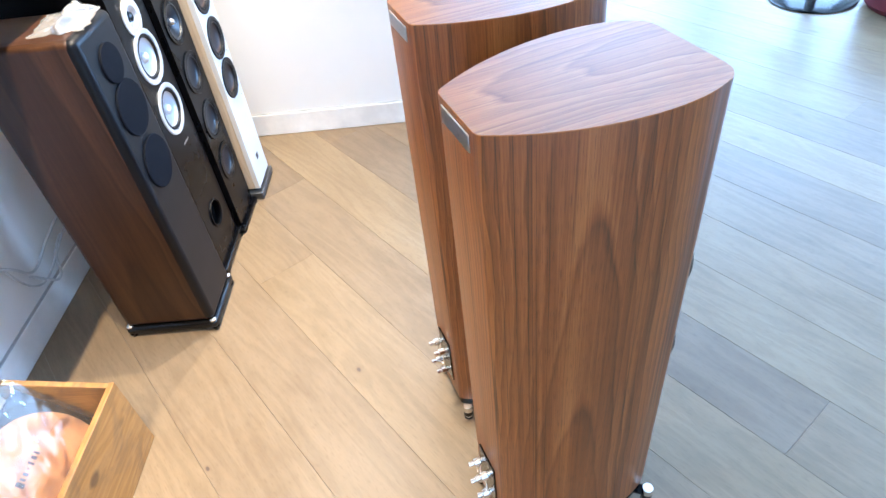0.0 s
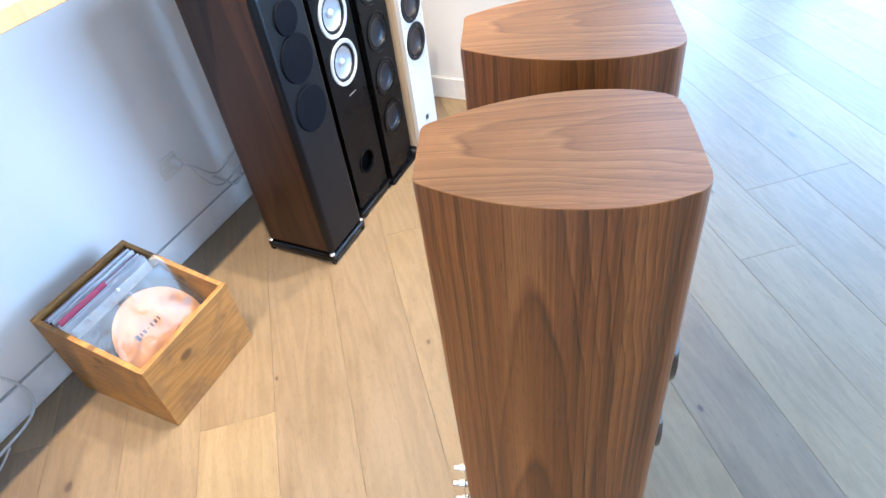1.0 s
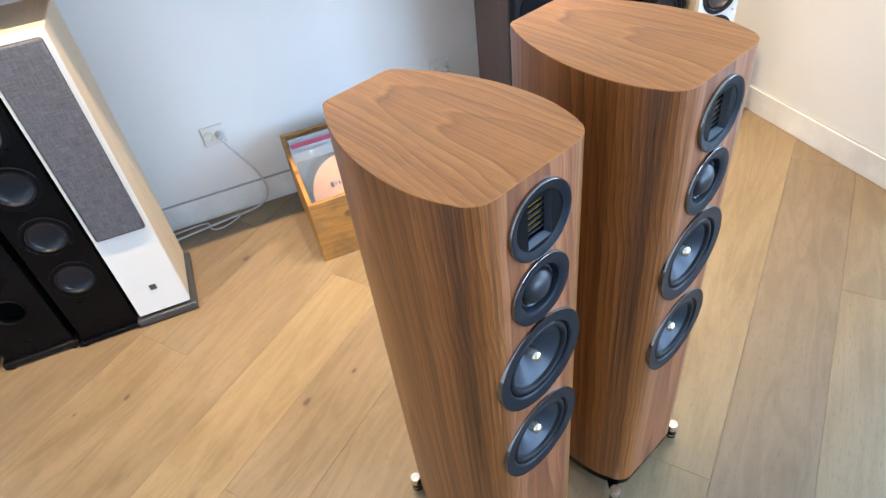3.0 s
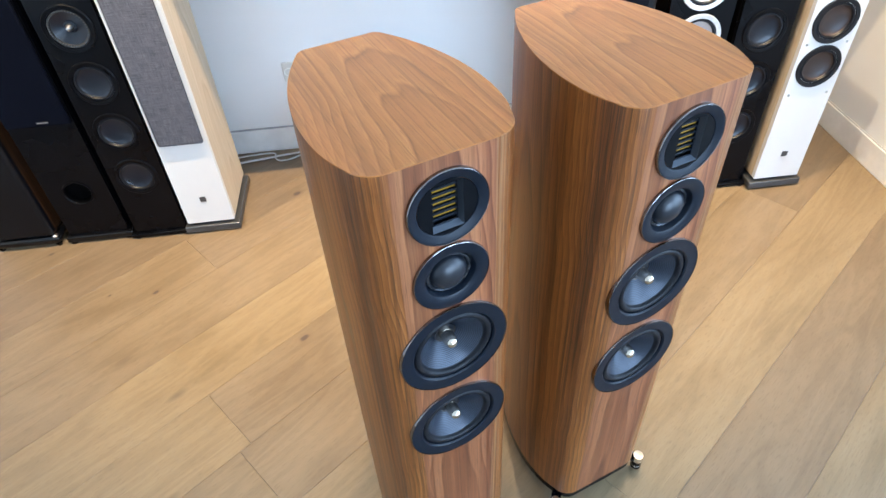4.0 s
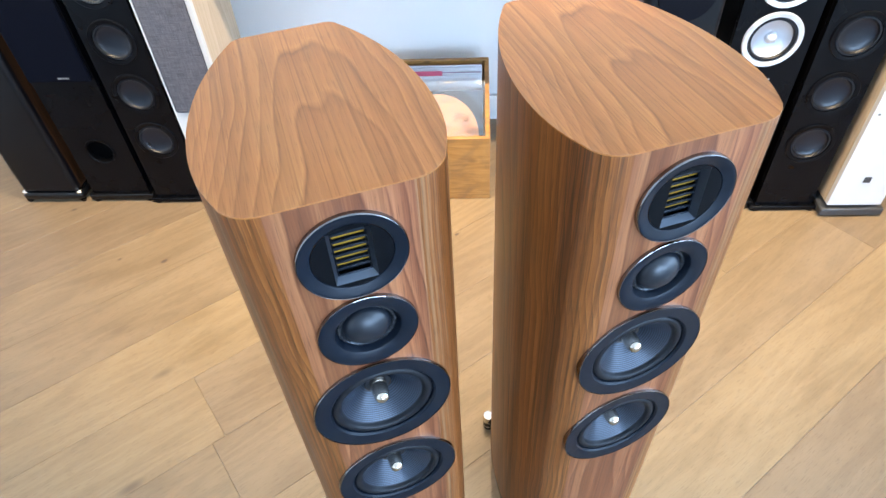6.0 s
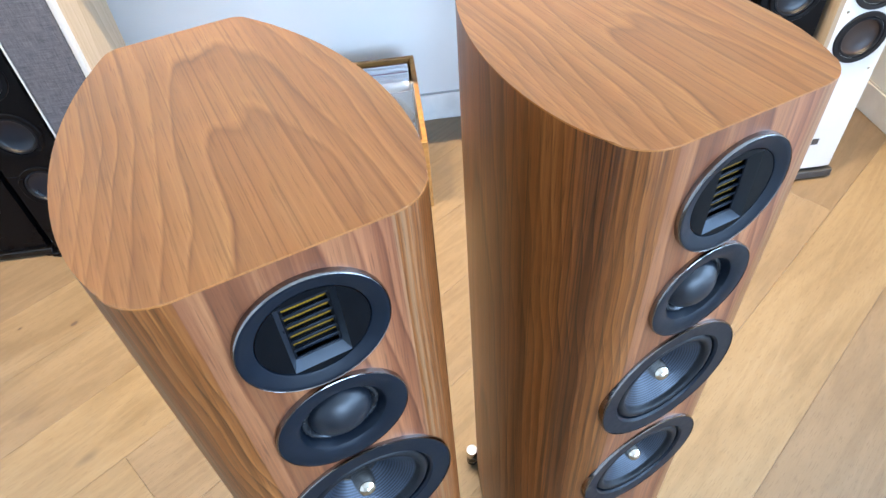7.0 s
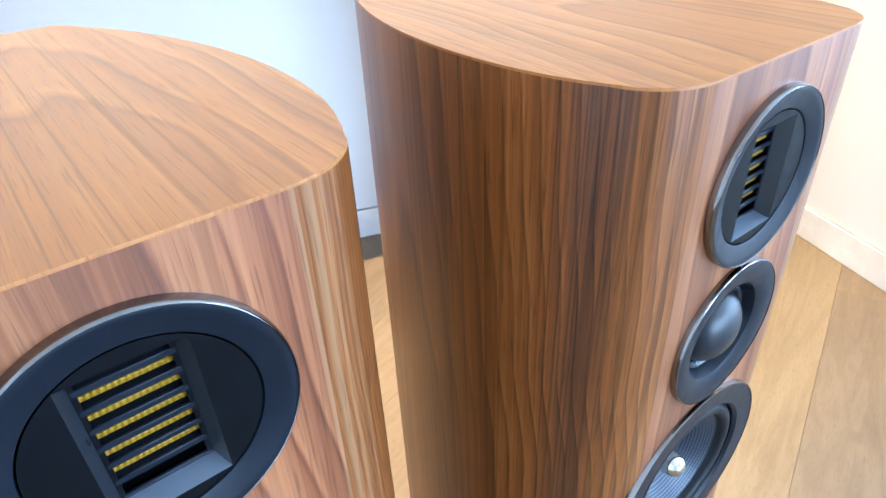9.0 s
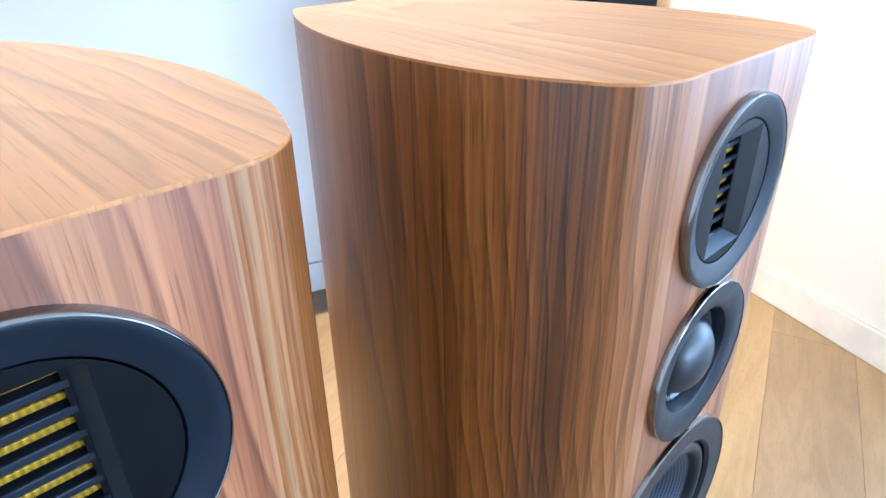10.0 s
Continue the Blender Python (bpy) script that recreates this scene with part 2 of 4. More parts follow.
TRIM = mottled("white_gloss_trim", (0.84, 0.83, 0.80), 0.4, scale=6)
PLATE = mottled("satin_graphite", (0.0034, 0.0070, 0.0138), 0.36, Specular_IOR_Level=0.26, scale=90, bump=0.08)
# Near-black that stands in for the shade inside a deeper port.
DEEP = mottled("unlit_black", (0.0012, 0.0012, 0.0014), 0.8, Specular_IOR_Level=0.02)
INSERT = mottled("matt_black_insert", (0.003, 0.0036, 0.005), 0.36, Specular_IOR_Level=0.08, scale=90)
CHROME = mottled("chrome", (0.86, 0.84, 0.80), 0.17, 1.0, 0.05, 30, 0)
PLUG = mottled("champagne_polished_metal", (0.66, 0.58, 0.48), 0.05, 1.0, 0.05, 30, 0)
DARK_CHROME = mottled("dark_chrome_trim", (0.24, 0.22, 0.21), 0.12, 1.0, 0.08, 40, 0)
# One metal in two tones: lower slope coloured as lit, others as shaded.
BEVEL_SHADED = mottled("bevel_metal_shaded", (0.016, 0.019, 0.025), 0.30, Specular_IOR_Level=0.7, amount=0.03, bump=0)
LOWER_BEVEL_LIT = mottled("bevel_metal_lit", (0.15, 0.175, 0.215), 0.34, 0.5, amount=0.03, bump=0)
DARK_RING = mottled("dark_metal_ring", (0.035, 0.038, 0.045), 0.26, 0.5)
RUBBER = mottled("black_rubber", (0.007, 0.008, 0.011), 0.42, Specular_IOR_Level=0.25)
DOME = mottled("coated_fabric_dome", (0.007, 0.010, 0.016), 0.34, Specular_IOR_Level=0.5, scale=300, bump=0.12)
BLACK_GLOSS = mottled("black_gloss", (0.004, 0.004, 0.0045), 0.14, Specular_IOR_Level=0.3)
BLACK = mottled("satin_black_lacquer", (0.0018, 0.002, 0.003), 0.28, Specular_IOR_Level=0.14, amount=0.03, scale=4, bump=0)
BLACK_ASH = mottled("black_ash", (0.0018, 0.0018, 0.0022), 0.5, Specular_IOR_Level=0.05, scale=200, bump=0.2)
DISC_FRONT = mottled("satin_dark_front", (0.0022, 0.0027, 0.0042), 0.36, Specular_IOR_Level=0.25, amount=0.03, scale=4, bump=0)
CLOTH = mottled("black_grille_cloth", (0.0032, 0.0042, 0.0075), 0.8, Specular_IOR_Level=0.1, scale=500, bump=0.4)
BLUE_CLOTH = mottled("dark_blue_grille_cloth", (0.0017, 0.0026, 0.0065), 0.8, Specular_IOR_Level=0.06, scale=500, bump=0.4)
SILVER = mottled("silver_ring", (0.70, 0.70, 0.71), 0.35, 0.6)
SILVER_CONE = mottled("silver_cone", (0.52, 0.54, 0.58), 0.34, 0.6, amount=0.02, bump=0)
GREY_CONE = mottled("grey_metal_cone", (0.0065, 0.0095, 0.016), 0.30, 0.0, amount=0.02, scale=6, bump=0, Specular_IOR_Level=0.4)
BROWN_CONE = mottled("brown_fibre_cone", (0.04, 0.024, 0.02), 0.45, scale=120, bump=0.3)
WHITE_LACQ = mottled("white_satin_lacquer", (0.69, 0.665, 0.63), 0.32, amount=0.02, scale=8, bump=0.02)
GREY_SLAB = mottled("grey_metal_plinth", (0.075, 0.077, 0.082), 0.35, 0.4)
STEEL = mottled("brushed_steel", (0.62, 0.61, 0.59), 0.3, 1.0)
CABLE = mottled("grey_cable", (0.58, 0.58, 0.57), 0.45)
REVEAL_SHADE = mottled("reveal_shade_grey", (0.40, 0.40, 0.40), 0.7, scale=20)
GAP = mottled("dark_subfloor", (0.22, 0.16, 0.10), 0.8)
RED = mottled("dark_red_fabric", (0.12, 0.012, 0.018), 0.8, scale=200, bump=0.3)
POT = mottled("pale_grey_glaze", (0.62, 0.66, 0.70), 0.3, scale=6)
CREAM = mottled("outlet_plastic", (0.74, 0.72, 0.66), 0.4, amount=0.03, scale=6)
VINYL_ORANGE = mottled("orange_print", (0.66, 0.34, 0.145), 0.4, amount=0.05, scale=5)
PAPER_DARK = mottled("dark_blue_print", (0.022, 0.040, 0.078), 0.35, scale=8, amount=0.5)
PAPER_W = mottled("white_card", (0.68, 0.68, 0.70), 0.5, scale=10)
PAPER_P = mottled("mauve_card", (0.36, 0.26, 0.32), 0.5, scale=10)
PAPER_R = mottled("pink_red_card", (0.58, 0.10, 0.16), 0.5, scale=10)
INK = mottled("black_print", (0.05, 0.035, 0.03), 0.4)


def weave(name, ca, cb, sx, sy, rough=0.6, metal=0.0, which="UV", strength=0.35):
    m = Mat(name, rough, metal)
    wa = m.math("SINE", m.math("MULTIPLY", m.node("SeparateXYZ", {0: m.coords(which)}).outputs[0], sx))
    wb = m.math("SINE", m.math("MULTIPLY", m.node("SeparateXYZ", {0: m.coords(which)}).outputs[1], sy))
    w = m.math("MULTIPLY_ADD", m.math("ADD", wa, wb), 0.25, 0.5)
    n1 = m.noise(m.coords(which, (sx * 0.011, sy * 0.13, 1)), 1.0, 3.0, 0.7)
    n2 = m.noise(m.coords(which, (sx * 0.13, sy * 0.011, 1)), 1.0, 3.0, 0.7)
    tone = m.math("ADD", m.math("MULTIPLY", w, 0.3), m.math("MULTIPLY", m.spread(m.math("MULTIPLY", m.math("ADD", n1, n2), 0.5), 0, 1), 0.7))
    m.set("Base Color", m.ramp(tone, [(0.1, ca), (0.9, cb)]))
    m.bump(w, strength, 0.0004)
    return m.m


GREY_FABRIC = weave("grey_woven_grille", (0.020, 0.019, 0.025), (0.155, 0.150, 0.170), 2400, 2400, 0.85)


def cone_weave():
    """Woven cone: fine concentric threads crossed by radial ones."""
    m = Mat("woven_cone", 0.3, 0.3, (0.05, 0.06, 0.08))
    sep = m.node("SeparateXYZ", {0: m.coords("UV")})
    u, v = sep.outputs[0], sep.outputs[1]
    r = m.math("SQRT", m.math("ADD", m.math("MULTIPLY", u, u), m.math("MULTIPLY", v, v)))
    wa = m.math("SINE", m.math("MULTIPLY", r, 2900.0))
    wb = m.math("SINE", m.math("MULTIPLY", m.math("ARCTAN2", v, u), 90.0))
    w = m.math("MULTIPLY_ADD", wa, 0.4, m.math("MULTIPLY_ADD", wb, 0.12, 0.5))
    m.set("Base Color", m.ramp(w, [(0.1, (0.006, 0.008, 0.012)), (0.9, (0.045, 0.06, 0.09))]))
    m.bump(w, 0.35, 0.0005)
    return m.m


CONE = cone_weave()


def ribbon():
    m = Mat("gold_pleated_film", 0.35, 0.3, (0.55, 0.36, 0.03))
    w = m.math("SINE", m.math("MULTIPLY", m.node("SeparateXYZ", {0: m.coords("Object")}).outputs[0], 2600.0))
    w = m.math("MULTIPLY_ADD", w, 0.5, 0.5)
    m.set("Base Color", m.ramp(w, [(0.15, (0.24, 0.13, 0.006)), (0.75, (0.37, 0.20, 0.011))]))
    m.bump(w, 0.5, 0.0008)
    return m.m


GOLD = ribbon()


def slotted():
    """Dark ring with pale radial slots."""
    m = Mat("slotted_ring", 0.4, 0.0, (0.02, 0.02, 0.02))
    sep = m.node("SeparateXYZ", {0: m.coords("UV")})
    w = m.math("SINE", m.math("MULTIPLY", m.math("ARCTAN2", sep.outputs[1], sep.outputs[0]), 44.0))
    m.set("Base Color", m.ramp(m.math("MULTIPLY_ADD", w, 0.5, 0.5), [(0.7, (0.006, 0.007, 0.009)), (0.85, (0.07, 0.075, 0.08))]))
    return m.m


SLOTTED = slotted()


def clear_film(name, rough, haze, crease=0.8):
    """Thin clear film: see-through, with a glossy skin and a little haze."""
    m = Mat(name, 0.5, 0.0, (0.8, 0.83, 0.88))
    h = m.noise(m.coords("Object"), 11.0, 2.0, 0.5, 1.2)
    nrm = m.node("Bump", {"Height": h, "Strength": crease, "Distance": 0.012}).outputs[0]
    gloss = m.node("BsdfGlossy", {"Color": (1, 1, 1, 1), "Roughness": rough, "Normal": nrm}).outputs[0]
    clear = m.node("BsdfTransparent").outputs[0]
    fres = m.node("Fresnel", {"IOR": 1.5, "Normal": nrm}).outputs[0]
    film = m.node("MixShader", {0: m.math("MULTIPLY_ADD", fres, 2.2, 0.06), 1: clear, 2: gloss}).outputs[0]
    soft = m.node("MixShader", {0: haze, 1: film, 2: m.b.outputs[0]}).outputs[0]
    m.t.links.new(soft, m.t.nodes["Material Output"].inputs[0])
    return m.m


FILM = clear_film("clear_plastic_film", 0.12, 0.05, 0.22)
BAG_FILM = clear_film("crumpled_bag_film", 0.1, 0.16, 0.4)

# ---------------- mesh helpers ----------------


def part(name, bm, material, parent=None, label="", m=None):
    """Links a bmesh as one mesh object, under a thing or a part."""
    me = bpy.data.meshes.new(name)
    bm.normal_update()
    bm.to_mesh(me)
    bm.free()
    mats = material if isinstance(material, (list, tuple)) else [material]
    for x in mats:
        me.materials.append(x)
    ob = new(name, me)
    ob.parent = parent
    if m is not None:
        ob.matrix_basis = m
    if label:
        tagged(ob, label)
    return ob


def thing(name, m, label, category, group="", kind=""):
    ob = new(name)
    ob.empty_display_size = 0.1
    ob.matrix_basis = m
    return tagged(ob, label, category, group, kind)


def bevel_sharp(bm, width, seg=2, angle=40):
    edges = [e for e in bm.edges if len(e.link_faces) == 2 and e.calc_face_angle(0) > radians(angle)]
    bmesh.ops.bevel(bm, geom=edges, offset=width, segments=seg, profile=0.5, affect="EDGES")
    return bm


def box_uv(bm):
    """Metre UVs from each face's main direction, with the second axis along the height, or the depth on level faces."""
    uv = bm.loops.layers.uv.verify()
    bm.normal_update()
    for f in bm.faces:
        n = f.normal
        for l in f.loops:
            c = l.vert.co
            if abs(n.z) > 0.7:
                l[uv].uv = (c.x, c.y)
            elif abs(n.x) > abs(n.y):
                l[uv].uv = (c.y + 3, c.z)
            else:
                l[uv].uv = (c.x + 7, c.z)
    return bm


def box(x0, x1, y0, y1, z0, z1, bevel=0.0, seg=2, bm=None):
    own = bm is None
    bm = bm or bmesh.new()
    r = bmesh.ops.create_cube(bm, size=1.0)
    bmesh.ops.scale(bm, vec=(x1 - x0, y1 - y0, z1 - z0), verts=r["verts"])
    bmesh.ops.translate(bm, vec=((x0 + x1) / 2, (y0 + y1) / 2, (z0 + z1) / 2), verts=r["verts"])
    if own and bevel:
        bevel_sharp(bm, bevel, seg)
        for f in bm.faces:
            f.smooth = len(f.verts) == 4 and min(e.calc_length() for e in f.edges) < bevel * 2
    return box_uv(bm) if own else bm


def lathe(profile, seg=56, center=(0, 0, 0), up=False, bm=None):
    """Turns (radius, height) pairs round an axis: towards -y, or upwards with up=True. UVs hold the flat disc position."""
    bm = bm or bmesh.new()
    uv = bm.loops.layers.uv.verify()
    rows = []
    for r, h in profile:
        if r < 1e-6:
            p = (0, 0, h) if up else (0, -h, 0)
            rows.append([bm.verts.new(Vector(p) + Vector(center))])
            continue
        ring = []
        for k in range(seg):
            a = 2 * math.pi * k / seg
            p = (r * math.cos(a), r * math.sin(a), h) if up else (r * math.cos(a), -h, r * math.sin(a))
            ring.append(bm.verts.new(Vector(p) + Vector(center)))
        rows.append(ring)
    for a, b in zip(rows, rows[1:]):
        for k in range(seg):
            k2 = (k + 1) % seg
            if len(a) == 1 and len(b) == 1:
                continue
            vs = [a[0], b[k], b[k2]] if len(a) == 1 else [a[k], b[0], a[k2]] if len(b) == 1 else [a[k], b[k], b[k2], a[k2]]
            f = bm.faces.new(vs)
            f.smooth = True
            for l in f.loops:
                c = l.vert.co - Vector(center)
                l[uv].uv = (c.x, c.y if up else c.z)
    bmesh.ops.recalc_face_normals(bm, faces=bm.faces)
    bm.normal_update()
    for e in bm.edges:
        if len(e.link_faces) == 2 and e.calc_face_angle(0) > radians(38):
            e.smooth = False
    return bm


def prism(poly, z0, z1, bevel=0.0):
    bm = bmesh.new()
    lo = [bm.verts.new((x, y, z0)) for x, y in poly]
    hi = [bm.verts.new((x, y, z1)) for x, y in poly]
    bm.faces.new(lo[::-1])
    top = bm.faces.new(hi)
    n = len(poly)
    for k in range(n):
        f = bm.faces.new((lo[k], lo[(k + 1) % n], hi[(k + 1) % n], hi[k]))
        f.smooth = True
    for e in list(top.edges):
        e.smooth = False
    if bevel:
        bmesh.ops.bevel(bm, geom=list(top.edges), offset=bevel, segments=2, profile=0.5, affect="EDGES")
    return box_uv(bm)


def tube(points, radius, name, material, parent=None, label="", res=6):
    cu = bpy.data.curves.new(name, "CURVE")
    cu.dimensions, cu.bevel_depth, cu.bevel_resolution, cu.resolution_u = "3D", radius, 2, res
    sp = cu.splines.new("NURBS")
    sp.points.add(len(points) - 1)
    for p, c in zip(sp.points, points):
        p.co = (*c, 1)
    sp.use_endpoint_u, sp.order_u = True, 4
    tmp = bpy.data.objects.new(name, cu)
    scene.collection.objects.link(tmp)
    me = bpy.data.meshes.new_from_object(tmp.evaluated_get(bpy.context.evaluated_depsgraph_get()))
    bpy.data.objects.remove(tmp)
    me.materials.clear()
    me.materials.append(material)
    for p in me.polygons:
        p.use_smooth = True
    ob = new(name, me)
    ob.parent = parent
    if label:
        tagged(ob, label)
    return ob


# ---------------- structure ----------------


def wall_piece(name, x0, x1, y0, y1, z0=0.0, z1=CEIL, label="smooth white painted wall"):
    return tagged(part(name, box(x0, x1, y0, y1, z0, z1), WALL), label, "wall", kind="structure")


wall_piece("wall_back", LEFT - 0.2, RIGHT, BACK, BACK + 0.2)
wall_piece("wall_left", LEFT - 0.2, LEFT, FRONT - 0.2, BACK)
wall_piece("wall_right", RIGHT, RIGHT + THICK, ENDY, BACK2, label="thick white painted wall with a free end")
wall_piece("wall_far_back", RIGHT + THICK, FAR + 0.2, BACK2, BACK2 + 0.2)
# window walls: low sill band, head band and posts round the openings
for nm, (a0, a1, axis) in {"wall_front": (LEFT, FAR + 0.2, 0), "wall_far": (FRONT, BACK2, 1)}.items():
    cuts = [(1.2, 2.9), (3.2, 4.9)] if axis == 0 else [(-4.3, -2.5), (-2.1, -0.3), (0.1, 1.9)]
    bm = bmesh.new()
    lo, hi = (FRONT - 0.2, FRONT) if axis == 0 else (FAR, FAR + 0.2)
    spans = [(a0, cuts[0][0])] + [(c[1], d[0]) for c, d in zip(cuts, cuts[1:])] + [(cuts[-1][1], a1)]
    for s0, s1 in spans:
        box(*((s0, s1, lo, hi) if axis == 0 else (lo, hi, s0, s1)), 0, CEIL, bm=bm)
    for c0, c1 in cuts:
        for z0, z1 in ((0, 0.12), (3.58, CEIL)):
            box(*((c0, c1, lo, hi) if axis == 0 else (lo, hi, c0, c1)), z0, z1, bm=bm)
    tagged(part(nm, box_uv(bm), WALL), "white painted window wall with tall openings", "wall", kind="structure")
    for c0, c1 in cuts:
        win = thing("window", pose(0, 0, 0), "tall daylight window with a dark metal frame", "window", "tall windows", "structure")
        fr = 0.05
        for b0, b1, z0, z1 in ((c0, c0 + fr, 0.12, 3.58), (c1 - fr, c1, 0.12, 3.58), (c0 + fr, c1 - fr, 0.12, 0.12 + fr), (c0 + fr, c1 - fr, 3.58 - fr, 3.58), ((c0 + c1) / 2 - 0.03, (c0 + c1) / 2 + 0.03, 0.12 + fr, 3.58 - fr)):
            p0, p1 = (FRONT + 0.03, FRONT + 0.08) if axis == 0 else (FAR - 0.08, FAR - 0.03)
            part("window_frame", box(*((b0, b1, p0, p1) if axis == 0 else (p0, p1, b0, b1)), z0, z1, 0.004), BLACK, win)
tagged(part("ceiling", box(LEFT - 0.2, FAR + 0.2, FRONT - 0.2, BACK2 + 0.2, CEIL, CEIL + 0.15), WALL), "flat white painted ceiling", "ceiling", kind="structure")

tagged(part("ceiling_soffit", box(LEFT, RIGHT, 0.62, BACK, SOFFIT, CEIL - 0.003), WALL), "lowered white ceiling over the speaker wall", "ceiling", kind="structure")


def baseboard(name, x0, x1, y0, y1):
    ob = part(name, box(x0, x1, y0, y1, 0.0, 0.106, 0.003), TRIM)
    along_x = x1 - x0 > y1 - y0
    # Solid grey strip drawn for the shadow line over the board.
    gap = 0.004
    if along_x:
        part("shadow_gap", box(x0, x1, y0 + gap, y1, 0.1062, 0.1090), REVEAL_SHADE, ob, "grey strip in place of the reveal's shadow")
    else:
        part("shadow_gap", box(x0 + gap, x1 - gap, y0 + gap, y1 - gap, 0.1062, 0.1090), REVEAL_SHADE, ob, "grey strip in place of the reveal's shadow")
    return tagged(ob, "white painted flat baseboard along the wall", "baseboard", kind="structure")


baseboard("baseboard_back", LEFT + 0.014, RIGHT - 0.014, BACK - 0.014, BACK)
baseboard("baseboard_left", LEFT, LEFT + 0.014, FRONT, BACK)
baseboard("baseboard_right", RIGHT - 0.014, RIGHT, ENDY, BACK)

# wooden shelf board along the back wall
shelf = thing("wall_shelf", pose(0, 0, 0), "long light oak shelf board fixed to the white wall", "shelf")
part("board", box(-1.75, 1.5, 1.275, BACK - 0.002, 1.118, 1.158, 0.002), SHELF_WOOD, shelf)


def outlet(x, z):
    o = thing("wall_outlet", pose(x, BACK, z), "cream plastic power outlet on the white wall", "outlet", "wall outlets")
    part("plate", box(-0.042, 0.042, -0.009, 0, -0.039, 0.039, 0.003), CREAM, o)
    for px in (-0.02, 0.022):
        part("socket", lathe([(0.0, 0.0095), (0.014, 0.0095), (0.016, 0.012), (0.018, 0.009)], 28, (px, 0, 0)), CREAM, o)
    part("plug", lathe([(0.0, 0.045), (0.009, 0.044), (0.014, 0.03), (0.016, 0.01)], 20, (0.022, 0, 0)), CABLE, o, "grey power plug")
    return o


outlet(-0.42, 0.350)
outlet(0.505, 0.350)


def cable(points, label, r=0.0035):
    ob = tube(points, r, "power_cable", CABLE)
    return tagged(ob, label, "cable", "power cables")


cable([(-0.398, BACK - 0.05, 0.350), (-0.385, BACK - 0.08, 0.335), (-0.345, BACK - 0.05, 0.24), (-0.30, BACK - 0.03, 0.13), (-0.30, BACK - 0.05, 0.05), (-0.36, BACK - 0.05, 0.008), (-0.46, BACK - 0.05, 0.006), (-0.58, BACK - 0.07, 0.006), (-0.9, BACK - 0.12, 0.006)], "grey power cable hanging from outlet to floor", 0.0045)
cable([(-0.44, BACK - 0.06, 0.005), (-0.52, BACK - 0.12, 0.005), (-0.58, BACK - 0.08, 0.005), (-0.54, BACK - 0.04, 0.012), (-0.64, BACK - 0.04, 0.01), (-0.88, BACK - 0.07, 0.005)], "thin grey cable looped on the floor", 0.0032)
cable([(0.527, BACK - 0.05, 0.350), (0.56, BACK - 0.08, 0.325), (0.62, BACK - 0.04, 0.235), (0.69, BACK - 0.03, 0.20), (0.78, BACK - 0.03, 0.25), (0.88, BACK - 0.05, 0.28)], "grey power cable running along the wall", 0.0045)
cable([(0.545, BACK - 0.06, 0.325), (0.60, BACK - 0.03, 0.20), (0.67, BACK - 0.03, 0.135), (0.74, BACK - 0.03, 0.16), (0.86, BACK - 0.05, 0.23)], "thin grey cable sagging over the baseboard", 0.0035)
cable([(0.64, BACK - 0.03, 0.215), (0.69, BACK - 0.045, 0.15), (0.73, BACK - 0.03, 0.10), (0.78, BACK - 0.03, 0.13), (0.76, BACK - 0.04, 0.20), (0.84, BACK - 0.04, 0.22)], "grey cable coiled behind a loudspeaker", 0.0045)

# ceiling spots
spot0 = None
for sx, sy in SPOTS:
    if spot0 is None:
        spot0 = thing("ceiling_spot", pose(sx, sy, SOFFIT), "recessed white ceiling spot, switched on", "ceiling light", "ceiling spots")
        part("rim", lathe([(0.03, 0.0), (0.033, -0.004), (0.045, -0.004), (0.047, 0.0)], 32, up=True), TRIM, spot0)
    else:
        copy_thing(spot0, pose(sx, sy, SOFFIT))

# ---------------- the walnut tower loudspeakers ----------------
HT, CB = 1.0875, 0.072           # top and underside of the cabinet
ZA, ZM, Z1, Z2 = 1.0106, 0.8911, 0.7362, 0.5381   # driver heights
FLAT = 0.072                   # half width of the flat baffle


def outline():
    """Plan of the cabinet, anticlockwise from the right end of the baffle: rounded front corners, bowed sides, flat narrow back."""
    right = []
    r = 0.0406
    cx, cy = FLAT, r
    for k in range(9):
        a = radians(-90 + 80 * k / 8)
        right.append((cx + r * math.cos(a), cy + r * math.sin(a)))
    x0, y0 = right[-1]
    # bowed side as a smooth curve to the back corner
    p0, p1, p2, p3 = Vector((x0, y0)), Vector((0.1378, 0.0824)), Vector((0.1451, 0.2168)), Vector((0.0673, 0.3404))
    for k in range(1, 25):
        t = k / 24
        q = p0 * (1 - t) ** 3 + p1 * 3 * t * (1 - t) ** 2 + p2 * 3 * t * t * (1 - t) + p3 * t ** 3
        right.append((q.x, q.y))
    right += [(0.0643, 0.3449), (0.0593, 0.3479), (0.0533, 0.3494)]
    return right + [(-x, y) for x, y in reversed(right)]


